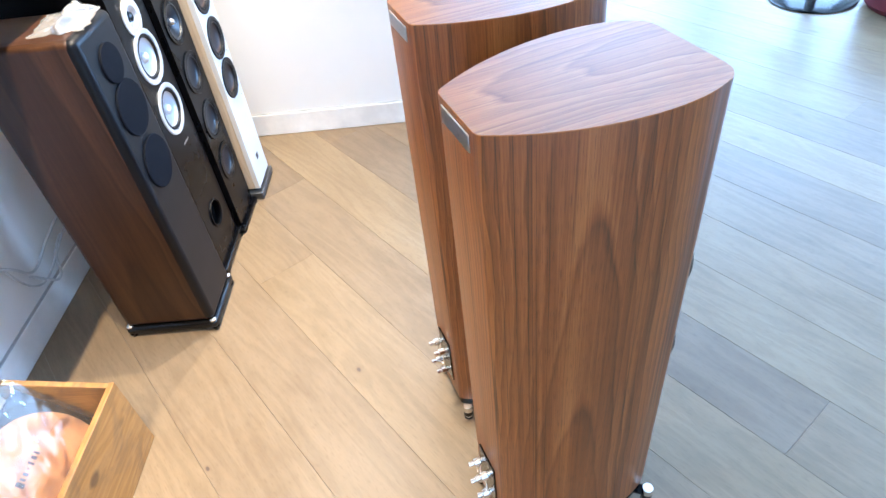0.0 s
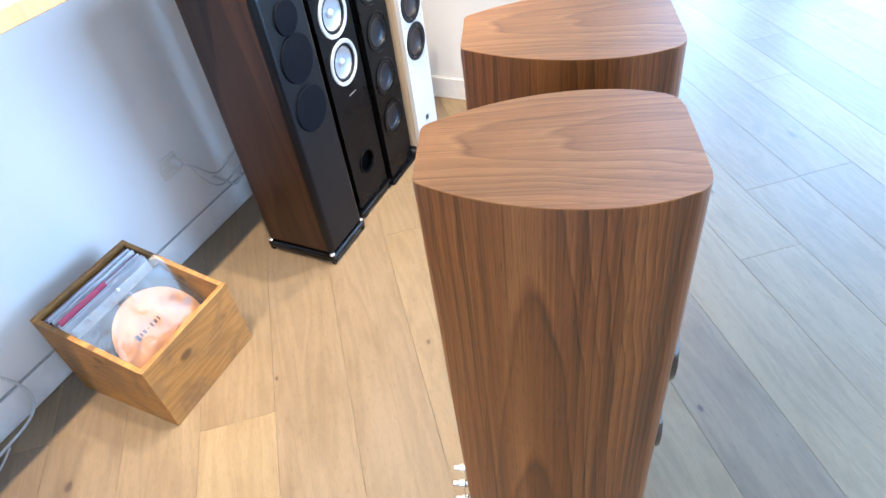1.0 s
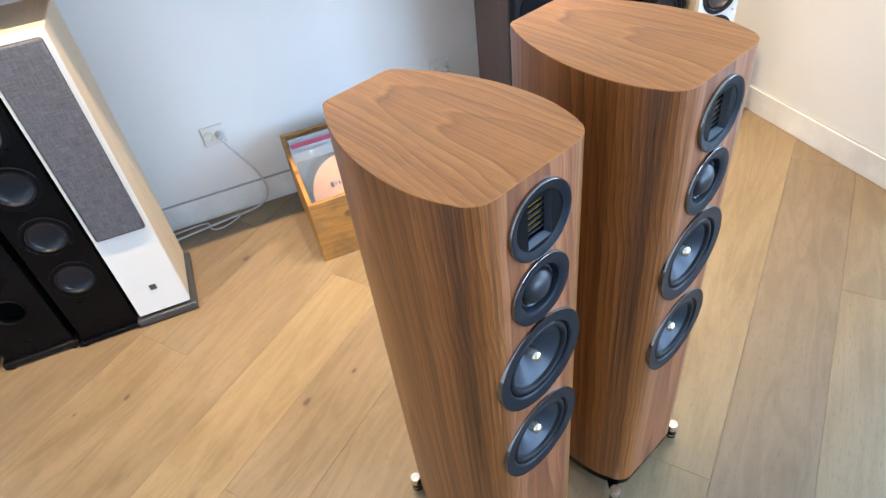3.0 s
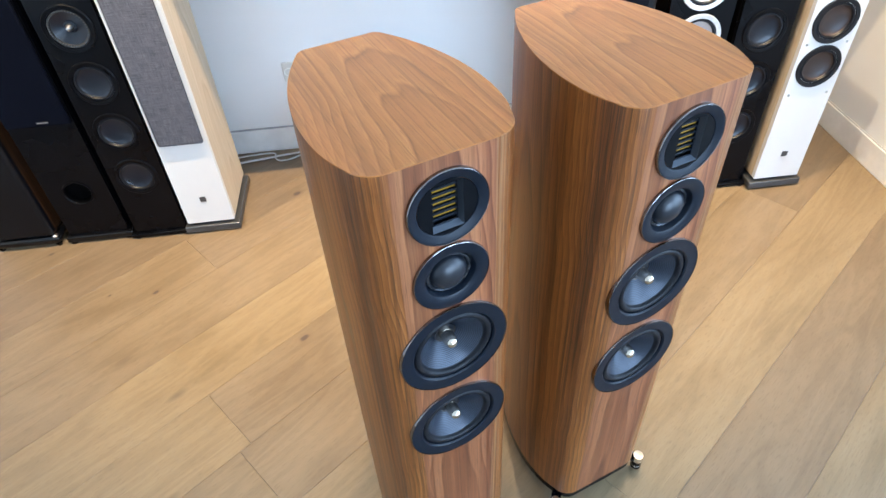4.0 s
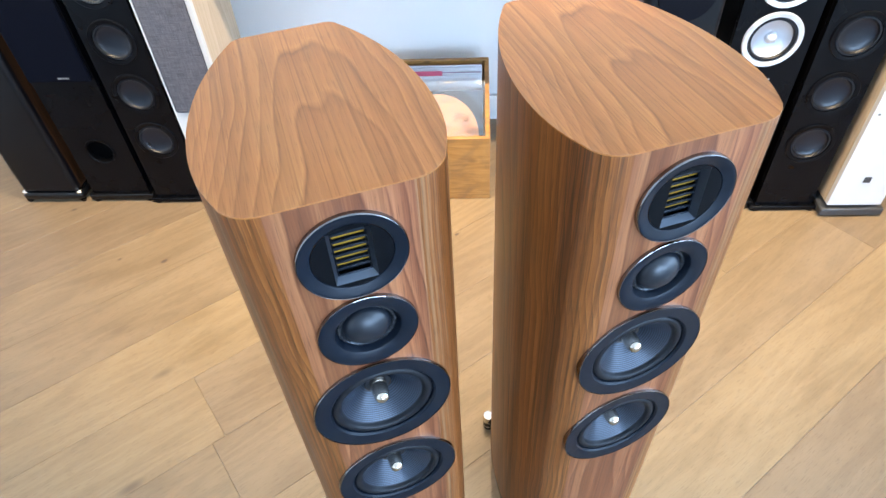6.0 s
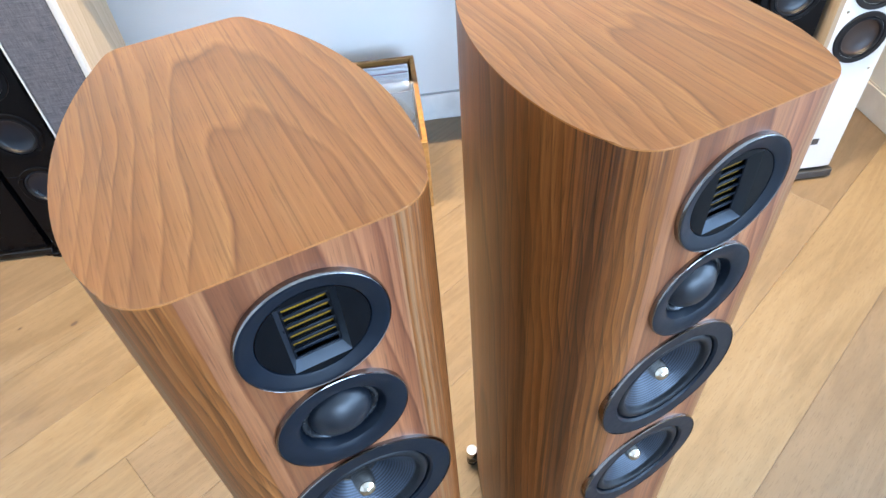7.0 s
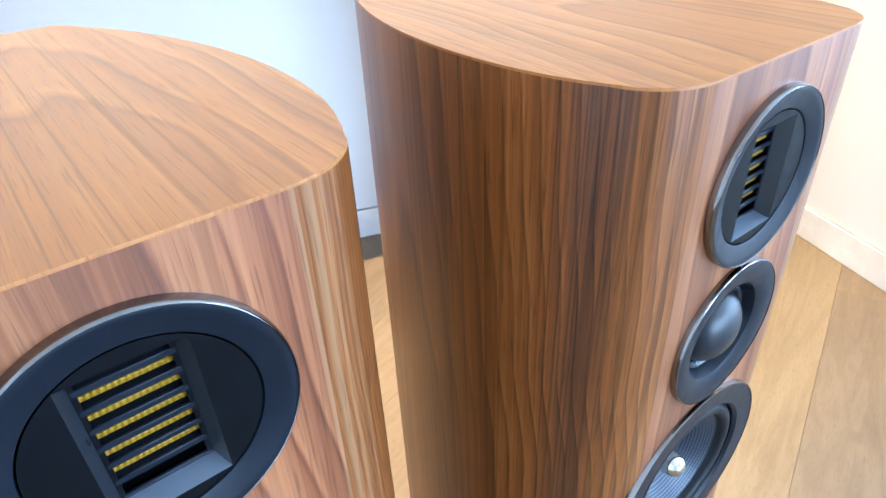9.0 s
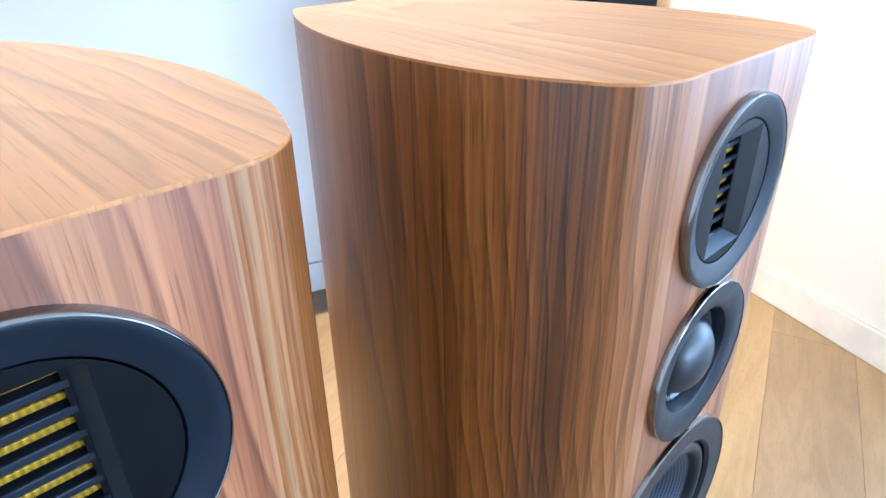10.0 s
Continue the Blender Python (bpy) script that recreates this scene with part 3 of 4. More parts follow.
def baffle(bm, uv, u0):
    """Flat front between the corners with four round cut-outs."""
    edges = []

    def loop(pts):
        vs = [bm.verts.new((x, 0, z)) for x, z in pts]
        for k in range(len(vs)):
            edges.append(bm.edges.new((vs[k], vs[(k + 1) % len(vs)])))

    loop([(-FLAT, CB), (FLAT, CB), (FLAT, HT - 0.0016), (-FLAT, HT - 0.0016)])
    for zc, r in ((ZA, 0.052), (ZM, 0.046), (Z1, 0.069), (Z2, 0.069)):
        loop([(r * math.cos(2 * math.pi * k / 40), zc + r * math.sin(2 * math.pi * k / 40)) for k in range(40)])
    fill = bmesh.ops.triangle_fill(bm, edges=edges, use_beauty=True, normal=(0, -1, 0))
    for f in fill["geom"]:
        if isinstance(f, bmesh.types.BMFace):
            if f.normal.y > 0:
                f.normal_flip()
            for l in f.loops:
                l[uv].uv = (l.vert.co.x + u0, l.vert.co.z)


def tower_speaker(m, label):
    t = thing("floorstanding_speaker", m, label, "loudspeaker", "walnut tower pair")
    plan = outline()
    bm = bmesh.new()
    uv = bm.loops.layers.uv.verify()
    lo = [bm.verts.new((x, y, CB)) for x, y in plan]
    hi = [bm.verts.new((x, y, HT - 0.0016)) for x, y in plan]
    u = FLAT
    for k in range(len(plan) - 1):
        seg = math.dist(plan[k], plan[k + 1])
        f = bm.faces.new((lo[k], lo[k + 1], hi[k + 1], hi[k]))
        f.smooth = True
        for l, uu in zip(f.loops, (u, u + seg, u + seg, u)):
            l[uv].uv = (uu, l.vert.co.z)
        u += seg
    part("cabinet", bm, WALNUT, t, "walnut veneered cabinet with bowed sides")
    bm = bmesh.new()
    baffle(bm, bm.loops.layers.uv.verify(), 0.0)
    part("front_baffle", bm, WALNUT_FRONT_DAYLIT, t, "walnut veneered front, tinted as in cool daylight")
    part("top_panel", prism(plan, HT - 0.0016, HT, 0.0008), WALNUT_TOP_LIT, t, "walnut veneered top panel, coloured as lit from above")
    part("plinth", prism([(x * 0.985, y * 0.985 + 0.003) for x, y in plan], 0.048, CB + 0.001), BLACK, t, "black base plate")
    part("nameplate", box(-0.044, 0.044, 0.3494, 0.3519, 1.052, 1.078, 0.001), STEEL, t, "silver plate on the back")
    for fx, fy in ((-0.121, 0.008), (0.121, 0.008), (-0.083, 0.337), (0.083, 0.337)):
        cx, cy = fx * 0.72, 0.05 if fy < 0.1 else 0.30
        d = Vector((fx - cx, fy - cy))
        nrm = Vector((-d.y, d.x)).normalized() * 0.011
        quad = [(cx + nrm.x, cy + nrm.y), (fx + nrm.x, fy + nrm.y), (fx - nrm.x, fy - nrm.y), (cx - nrm.x, cy - nrm.y)]
        if (quad[1][0] - quad[0][0]) * (quad[2][1] - quad[0][1]) - (quad[1][1] - quad[0][1]) * (quad[2][0] - quad[0][0]) < 0:
            quad.reverse()
        foot = part("foot", lathe([(0.0, 0.0), (0.004, 0.0), (0.0105, 0.010), (0.0125, 0.012), (0.0125, 0.017), (0.010, 0.019), (0.010, 0.0225), (0.0125, 0.024), (0.0125, 0.040)], 28, (fx, fy, 0), True), BLACK_GLOSS, t)
        part("collar", lathe([(0.0101, 0.0185), (0.0118, 0.0195), (0.0118, 0.0222), (0.0101, 0.0232)], 28, (fx, fy, 0), True), CHROME, foot)
        part("cap", lathe([(0.0125, 0.0402), (0.0128, 0.0415), (0.0128, 0.058), (0.0118, 0.060), (0.0, 0.0606)], 28, (fx, fy, 0), True), CHROME, foot, "chrome screw cap")
        part("bracket", prism(quad, 0.0425, 0.049), BLACK, t)
    # speaker terminals
    term = part("terminal_panel", box(-0.036, 0.036, 0.3490, 0.3535, 0.12, 0.262, 0.0015), BLACK_GLOSS, t, "black terminal plate")
    for px in (-0.018, 0.018):
        for pz in (0.155, 0.228):
            part("binding_post", lathe([(0.006, 0.0), (0.006, -0.006), (0.0095, -0.008), (0.0095, -0.022), (0.006, -0.024), (0.006, -0.034), (0.0, -0.035)], 16, (px, 0.3535, pz)), CHROME, term, "metal binding post")
    for px in (-0.018, 0.018):
        part("link_strap", box(px - 0.004, px + 0.004, 0.365, 0.367, 0.155, 0.228), CHROME, term)
    # ribbon tweeter
    c = (0, 0, ZA)
    tw = part("ribbon_tweeter", lathe([(0.0562, 0.0052), (0.0553, 0.0054), (0.0528, 0.0046), (0.0450, 0.0026), (0.0432, 0.0018), (0.0428, 0.0006), (0.0428, -0.003)], 72, c), PLATE, t, "satin graphite faceplate ring")
    part("trim_ring", lathe([(0.0577, -0.001), (0.0577, 0.0034), (0.0573, 0.0052), (0.0566, 0.0058), (0.0562, 0.0052), (0.0560, 0.0)], 72, c), DARK_CHROME, tw, "thin polished trim ring")
    ins = bmesh.new()
    ed = []
    ow, oz0, oz1 = 0.0222, -0.0356, 0.0356
    iw, iz0, iz1, dep = 0.0184, -0.0320, 0.0342, 0.0080
    rim = [ins.verts.new((0.0422 * math.cos(2 * math.pi * k / 64), -0.0014, ZA + 0.0422 * math.sin(2 * math.pi * k / 64))) for k in range(64)]
    rect = [ins.verts.new((x, -0.0014, ZA + z)) for x, z in ((-ow, oz0), (ow, oz0), (ow, oz1), (-ow, oz1))]
    for ring in (rim, rect):
        for k in range(len(ring)):
            ed.append(ins.edges.new((ring[k], ring[(k + 1) % len(ring)])))
    bmesh.ops.triangle_fill(ins, edges=ed, use_beauty=True, normal=(0, -1, 0))
    for f in ins.faces:
        if f.normal.y > 0:
            f.normal_flip()
    part("insert", ins, INSERT, tw, "matt black insert plate")
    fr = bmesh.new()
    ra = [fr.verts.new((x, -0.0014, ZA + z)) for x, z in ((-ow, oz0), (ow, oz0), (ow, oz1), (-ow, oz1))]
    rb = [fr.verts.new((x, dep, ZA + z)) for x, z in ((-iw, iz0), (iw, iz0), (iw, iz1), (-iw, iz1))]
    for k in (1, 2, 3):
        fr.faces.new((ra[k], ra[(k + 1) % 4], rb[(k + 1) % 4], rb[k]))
    part("bevel_frame", fr, BEVEL_SHADED, tw, "sloped satin metal frame, coloured as in shade")
    # Lower slope, split off to carry its brighter, lit colour.
    fr = bmesh.new()
    fr.faces.new([fr.verts.new(p) for p in ((-ow, -0.0014, ZA + oz0), (ow, -0.0014, ZA + oz0), (iw, dep, ZA + iz0), (-iw, dep, ZA + iz0))])
    part("lower_bevel", fr, LOWER_BEVEL_LIT, tw, "satin metal lower slope, brightened as if lit")
    n = 7
    pitch = (iz1 - iz0) / n
    for k in range(n + 1):
        zc = ZA + iz0 + pitch * k
        part("grille_bar", box(-iw, iw, dep - 0.0004, dep + 0.0016, zc - 0.0017, zc + 0.0017, 0.0006, 1), PLATE, tw)
    for sx in (-1, 1):
        part("grille_side", box(min(sx * iw, sx * (iw - 0.002)), max(sx * iw, sx * (iw - 0.002)), dep - 0.0003, dep + 0.0016, ZA + iz0, ZA + iz1), INSERT, tw)
    for k in range(n):
        zc = ZA + iz0 + pitch * (k + 0.5)
        if k:
            part("ribbon", box(-iw, iw, dep + 0.0028, dep + 0.0048, zc - 0.0022, zc + 0.0006, 0.0005, 1), GOLD, tw, "gold pleated ribbon film")
    part("backing", box(-iw - 0.004, iw + 0.004, dep + 0.008, dep + 0.010, ZA + iz0 - 0.004, ZA + iz1 + 0.004), INSERT, tw)
    # dome midrange
    c = (0, 0, ZM)
    mid = part("midrange_driver", lathe([(0.0568, 0.0044), (0.0561, 0.0046), (0.042, 0.0030), (0.0385, 0.0012), (0.0362, -0.004), (0.0352, -0.008), (0.0352, -0.012)], 64, c), PLATE, t, "satin graphite driver faceplate")
    part("trim_ring", lathe([(0.0581, -0.001), (0.0581, 0.0028), (0.0577, 0.0046), (0.0571, 0.0049), (0.0567, 0.0)], 64, c), DARK_CHROME, mid, "thin polished trim ring")
    part("surround", lathe([(0.0354, -0.0085), (0.0335, -0.0055), (0.0312, -0.0050), (0.0292, -0.0068), (0.0282, -0.0095)], 56, c), DARK_RING, mid, "metallic surround ring")
    dome = [(0.0284 * math.cos(radians(a)), -0.0105 + 0.019 * math.sin(radians(a))) for a in range(0, 90, 9)] + [(0.0, 0.0085)]
    part("dome", lathe(dome, 56, c), DOME, mid, "dark coated soft dome")
    # two woofers
    for zc in (Z1, Z2):
        c = (0, 0, zc)
        w = part("woofer", lathe([(0.0896, 0.003), (0.089, 0.0036), (0.0705, 0.0026), (0.068, 0.0), (0.0677, -0.004)], 80, c), PLATE, t, "satin graphite driver frame")
        part("trim_ring", lathe([(0.0910, -0.008), (0.0910, 0.0022), (0.0905, 0.0040), (0.0898, 0.0040), (0.0894, 0.0)], 80, c), DARK_CHROME, w, "thin polished trim ring")
        roll = [(0.0678, -0.004)] + [(0.0612 + 0.0056 * math.cos(radians(a)), -0.0045 + 0.0052 * math.sin(radians(a))) for a in range(0, 181, 20)] + [(0.0535, -0.0075)]
        part("surround", lathe(roll, 80, c), RUBBER, w, "black rubber roll surround")
        part("cone", lathe([(0.0542, -0.0065), (0.047, -0.0115), (0.036, -0.021), (0.025, -0.0325), (0.0185, -0.041), (0.0165, -0.046), (0.0, -0.046)], 80, c), CONE, w, "woven grey-blue cone")
        plug = part("phase_plug", lathe([(0.0180, -0.046), (0.0180, -0.034), (0.0172, -0.0315), (0.0150, -0.0318), (0.0110, -0.0345), (0.0, -0.035)], 36, c), DOME, w, "dark domed centre")
        part("tip", lathe([(0.0112, -0.0348), (0.0112, -0.0190), (0.0108, -0.0120), (0.0094, -0.0066), (0.0068, -0.0030), (0.0030, -0.0014), (0.0, -0.0009)], 32, c), PLUG, plug, "polished bullet tip")
        part("throat_ring", lathe([(0.0182, -0.0345), (0.0187, -0.0325), (0.0182, -0.0310), (0.0172, -0.0314)], 36, c), DARK_CHROME, w, "thin polished throat ring")
    return t


TURN = 20.8
spk_a = tower_speaker(pose(0, 0, 0, 0, 0, TURN), "tall walnut veneered tower loudspeaker with graphite drivers")
spk_b = copy_thing(spk_a, pose(0.3392, 0.0814, 0, 0, 0, 20.3))

# ---------------- loudspeakers along the wall ----------------


def driver(parent, x, z, r, plate, cone, bowl=0.3, ring=None, plug=None, name="driver", label="", dish=False):
    """A plain cone driver proud of a front at y=0."""
    c = (x, 0, z)
    rr = r * 0.82
    d = part(name, lathe([(r, -0.001), (r, 0.003), (r * 0.97, 0.005), (rr, 0.004), (rr * 0.98, -0.002)], 44, c), plate, parent, label)
    part("surround", lathe([(rr, -0.002), (rr * 0.95, 0.003), (rr * 0.87, 0.003), (rr * 0.82, -0.003)], 44, c), RUBBER, d)
    if dish:
        part("cone", lathe([(rr * 0.83 * math.cos(radians(a)), -0.002 - r * bowl * math.sin(radians(a))) for a in range(0, 90, 10)] + [(0, -0.002 - r * bowl)], 44, c), cone, d)
        return d
    part("cone", lathe([(rr * 0.83, -0.002), (rr * 0.5, -0.002 - r * bowl * 0.5), (rr * 0.3, -0.002 - r * bowl * 0.8), (rr * 0.28, -0.002 - r * bowl * 0.66), (rr * 0.16, -0.002 - r * bowl * 0.5), (0, -0.002 - r * bowl * 0.42)], 44, c), cone, d)
    if plug:
        part("phase_plug", lathe([(r * 0.16, -r * bowl), (r * 0.15, -0.004), (r * 0.08, 0.004), (0, 0.006)], 24, c), plug, d)
    return d


def front_with_holes(w, z0, z1, holes, depth=0.02, bevel=0.0):
    """A front panel with real round holes: z0..z1, centred on x=0, its face at y=0."""
    bm = bmesh.new()
    edges = []

    def loop(pts):
        vs = [bm.verts.new((x, 0, z)) for x, z in pts]
        for k in range(len(vs)):
            edges.append(bm.edges.new((vs[k], vs[(k + 1) % len(vs)])))

    h, b = w / 2, max(bevel, 0.002)
    pts = []
    for cx, cz, a0 in ((h - b, z0 + b, -90), (h - b, z1 - b, 0), (-h + b, z1 - b, 90), (-h + b, z0 + b, 180)):
        pts += [(cx + b * math.cos(radians(a0 + 30 * k)), cz + b * math.sin(radians(a0 + 30 * k))) for k in range(4)]
    loop(pts)
    for x, z, r in holes:
        loop([(x + r * math.cos(2 * math.pi * k / 32), z + r * math.sin(2 * math.pi * k / 32)) for k in range(32)])
    bmesh.ops.triangle_fill(bm, edges=edges, use_beauty=True, normal=(0, -1, 0))
    for f in bm.faces:
        if f.normal.y > 0:
            f.normal_flip()
    ext = bmesh.ops.extrude_edge_only(bm, edges=[e for e in bm.edges if len(e.link_faces) == 1])
    bmesh.ops.translate(bm, vec=(0, depth, 0), verts=[v for v in ext["geom"] if isinstance(v, bmesh.types.BMVert)])
    return box_uv(bm)


def slab_feet(t, hw, depth, z, mat, y0=-0.02):
    for fx in (-hw + 0.018, hw - 0.018):
        for fy in (y0 + 0.018, depth - 0.018):
            part("foot", lathe([(0.0, 0.0), (0.010, 0.0), (0.012, 0.004), (0.012, z - 0.002)], 20, (fx, fy, 0), True), mat, t)


def speaker_disc(m, label):
    """Walnut cabinet, black front with three disc grilles, gloss black plinth on chrome feet."""
    t = thing("floorstanding_speaker", m, label, "loudspeaker", "disc grille pair")
    part("cabinet", box(-0.104, 0.104, 0.012, 0.29, 0.042, 0.972, 0.016, 4), WALNUT_DARK, t, "dark walnut cabinet")
    part("front_panel", box(-0.1035, 0.1035, 0.0, 0.050, 0.0425, 0.9715, 0.018, 5), DISC_FRONT, t, "satin black front")
    for z, r in ((0.872, 0.05), (0.75, 0.074), (0.585, 0.074)):
        part("grille_disc", lathe([(r, 0.0), (r, 0.004), (r * 0.97, 0.006), (r * 0.6, 0.0075), (0, 0.008)], 44, (0, 0, z)), CLOTH, t, "round black cloth grille")
    part("plinth", box(-0.113, 0.113, -0.004, 0.295, 0.010, 0.042, 0.012, 3), BLACK_GLOSS, t, "gloss black plinth")
    for fx in (-0.101, 0.101):
        for fy in (0.008, 0.281):
            f = part("foot", lathe([(0.0, 0.0), (0.008, 0.0), (0.011, 0.0105)], 20, (fx, fy, 0), True), BLACK_GLOSS, t)
            part("cap", lathe([(0.011, 0.0415), (0.0105, 0.046), (0.006, 0.0495), (0.0, 0.0505)], 20, (fx, fy, 0), True), CHROME, f, "chrome foot cap")
    return t


def speaker_silver(m, label, grille):
    """Black tower with silver-ringed drivers and a port low down; one of the pair wears its grille."""
    t = thing("floorstanding_speaker", m, label, "loudspeaker", "silver driver pair")
    part("cabinet", box(-0.104, 0.104, 0.018, 0.30, 0.03, 1.0, 0.004), BLACK_ASH, t, "black cabinet")
    pz = 0.212 if grille else 0.195
    holes = [(0.0, pz, 0.045)] + ([] if grille else [(0, 0.60, 0.06), (0, 0.768, 0.06), (0, 0.885, 0.028)])
    part("front_panel", front_with_holes(0.208, 0.03, 1.0, holes, 0.0178, 0.004), BLACK, t, "satin black front")
    port = part("port", lathe([(0.050, 0.0), (0.049, 0.004), (0.045, 0.004), (0.040, -0.004), (0.037, -0.0175), (0.0, -0.0176)], 40, (0, 0, pz)), DEEP, t, "flared bass port")
    part("port_lip", lathe([(0.0505, 0.0), (0.0495, 0.0045), (0.0455, 0.0045), (0.0425, 0.0005)], 40, (0, 0, pz)), BLACK, port)
    if grille:
        part("grille", box(-0.1, 0.1, -0.014, -0.0005, 0.485, 0.99, 0.004), BLUE_CLOTH, t, "dark blue cloth grille")
        part("badge", box(0.0, 0.036, -0.0155, -0.0142, 0.497, 0.5015), STEEL, t, "small silver badge bar")
    else:
        for z in (0.60, 0.768):
            d = driver(t, 0, z, 0.079, SILVER, SILVER_CONE, 0.15, name="woofer", label="silver ringed driver", dish=True)
            part("dome", lathe([(0.017, -0.012), (0.014, -0.005), (0.008, -0.001), (0.0, 0.0)], 28, (0, 0, z)), SILVER, d, "bright domed centre")
        tw = part("tweeter", lathe([(0.052, 0.0), (0.052, 0.004), (0.030, 0.005), (0.026, -0.001), (0.020, -0.008), (0.0, -0.01)], 40, (0, 0, 0.885)), SILVER, t, "silver tweeter plate")
        part("dome", lathe([(0.016, -0.008), (0.012, 0.002), (0.006, 0.005), (0, 0.006)], 28, (0, 0, 0.885)), BLACK_GLOSS, tw)
        part("badge", box(-0.012, 0.030, -0.0012, 0.0, 0.478, 0.4825), STEEL, t, "small silver badge bar")
    part("plinth", box(-0.118, 0.118, -0.012, 0.31, 0.006, 0.03, 0.004), BLACK_GLOSS, t, "gloss black plinth")
    slab_feet(t, 0.116, 0.30, 0.007, RUBBER)
    return t


def speaker_three(m, label):
    """Slim black tower: a coaxial driver over three bass drivers."""
    t = thing("floorstanding_speaker", m, label, "loudspeaker", "slim black pair")
    zs = (0.783, 0.612, 0.438, 0.265)
    part("cabinet", box(-0.09, 0.09, 0.018, 0.30, 0.02, 0.98, 0.004), BLACK_ASH, t, "black cabinet")
    part("front_panel", front_with_holes(0.18, 0.02, 0.98, [(0, z, 0.052) for z in zs], 0.0178, 0.004), BLACK, t, "black front")
    for k, z in enumerate(zs):
        d = driver(t, 0, z, 0.071, BLACK, GREY_CONE, 0.25 if k == 0 else 0.14, plug=STEEL if k == 0 else None, name="woofer" if k else "coaxial_driver", dish=k > 0)
        if k == 0:
            lip = [(0.0555, 0.0), (0.0550, 0.0042), (0.0500, 0.0034), (0.0490, 0.0)]
            # the slots belong to the centre of the ring
            part("slotted_ring", lathe(lip, 44), SLOTTED, d, "ring of pale slots", pose(0, 0, z))
    part("plinth", box(-0.108, 0.108, -0.012, 0.31, 0.004, 0.02, 0.003), BLACK, t, "black plinth")
    slab_feet(t, 0.106, 0.30, 0.005, RUBBER)
    return t


def speaker_white(m, label, grille):
    """Pale oak cabinet with a white front on a grey metal slab."""
    t = thing("floorstanding_speaker", m, label, "loudspeaker", "white front pair")
    zs = (0.487, 0.638, 0.80)
    part("cabinet", box(-0.084, 0.084, 0.018, 0.285, 0.045, 1.0, 0.003), OAK_SIDE, t, "pale oak cabinet")
    holes = [] if grille else [(0, z, 0.058) for z in zs] + [(sx * 0.066, z, 0.004) for sx in (-1, 1) for z in (0.388, 0.565)]
    part("front_panel", front_with_holes(0.168, 0.045, 1.0, holes, 0.0178, 0.003), WHITE_LACQ, t, "white lacquered front")
    if grille:
        part("grille", box(-0.073, 0.073, -0.012, -0.0005, 0.380, 0.985, 0.008, 3), GREY_FABRIC, t, "grey woven fabric grille")
    else:
        for z in zs:
            driver(t, 0, z, 0.073, RUBBER, BROWN_CONE, 0.19, name="woofer", label="dark brown cone driver", dish=True)
    bd = part("badge", box(-0.0105, 0.0105, -0.0025, -0.0002, 0.138, 0.159, 0.0006), GREY_SLAB, t, "small square metal badge")
    part("plinth", box(-0.099, 0.099, -0.008, 0.29, 0.006, 0.033, 0.004), GREY_SLAB, t, "grey metal base plate")
    part("spacer", box(-0.07, 0.07, 0.02, 0.26, 0.033, 0.045), BLACK, t)
    slab_feet(t, 0.094, 0.285, 0.007, RUBBER, -0.008)
    return t


speaker_disc(pose(0.652, 1.160, 0), "walnut tower loudspeaker with black front and disc grilles")
speaker_silver(pose(0.917, 1.197, 0), "black tower loudspeaker with silver ringed drivers", False)
speaker_three(pose(1.131, 1.183, 0), "slim black tower loudspeaker with grey cones")
speaker_white(pose(1.333, 1.148, 0), "white and oak tower loudspeaker with dark cones", False)
speaker_disc(pose(-1.416, 1.256, 0), "walnut tower loudspeaker with black cloth discs")
speaker_silver(pose(-1.163, 1.268, 0), "black tower loudspeaker wearing a dark blue grille", True)
speaker_three(pose(-0.941, 1.256, 0), "slim black tower loudspeaker beside a fabric-fronted one")
speaker_white(pose(-0.752, 1.245, 0), "white and oak tower loudspeaker with grey grille", True)

# clear plastic bag folded on the walnut speaker
bm = bmesh.new()
bmesh.ops.create_grid(bm, x_segments=30, y_segments=30, size=0.5)
for v in bm.verts:
    x, y = v.co.x, v.co.y
    ridge = max(0.0, 1.0 - abs(y + 0.16 + 0.12 * x) * 3.4) ** 1.3
    fold = 0.3 * abs(noise.noise(Vector((x * 4 + y * 2, y * 4, 3)))) + 0.12 * abs(noise.noise(Vector((x * 11, y * 9, 8))))
    edge = min(1.0, max(abs(x), abs(y)) * 2)
    v.co = (x * 0.15 + 0.012 * noise.noise(Vector((y * 6, 1, x * 2))), y * 0.13 + 0.01 * noise.noise(Vector((x * 6, 5, 2))), 0.0015 + (0.030 * ridge + 0.04 * fold) * (1.0 - edge ** 5))
for f in bm.faces:
    f.smooth = True
bag = part("plastic_bag", bm, BAG_FILM, None, m=pose(0.672, 1.232, 0.9725, 0, 0, 8))
tagged(bag, "crumpled clear plastic bag on a walnut loudspeaker", "plastic bag")

# ---------------- record crate ----------------
CX0, CX1, CY0, CY1 = -0.194, 0.162, 1.250, 1.646
HF, HB, TH = 0.255, 0.325, 0.016
crate = thing("record_crate", pose(0, 0, 0), "aged pine crate full of vinyl records", "crate")
part("front_board", box(CX0, CX1, CY0, CY0 + TH, 0.0, HF, 0.0025), CRATE, crate)
part("back_board", box(CX0, CX1, CY1 - TH, CY1, 0.0, HB, 0.0025), CRATE, crate)
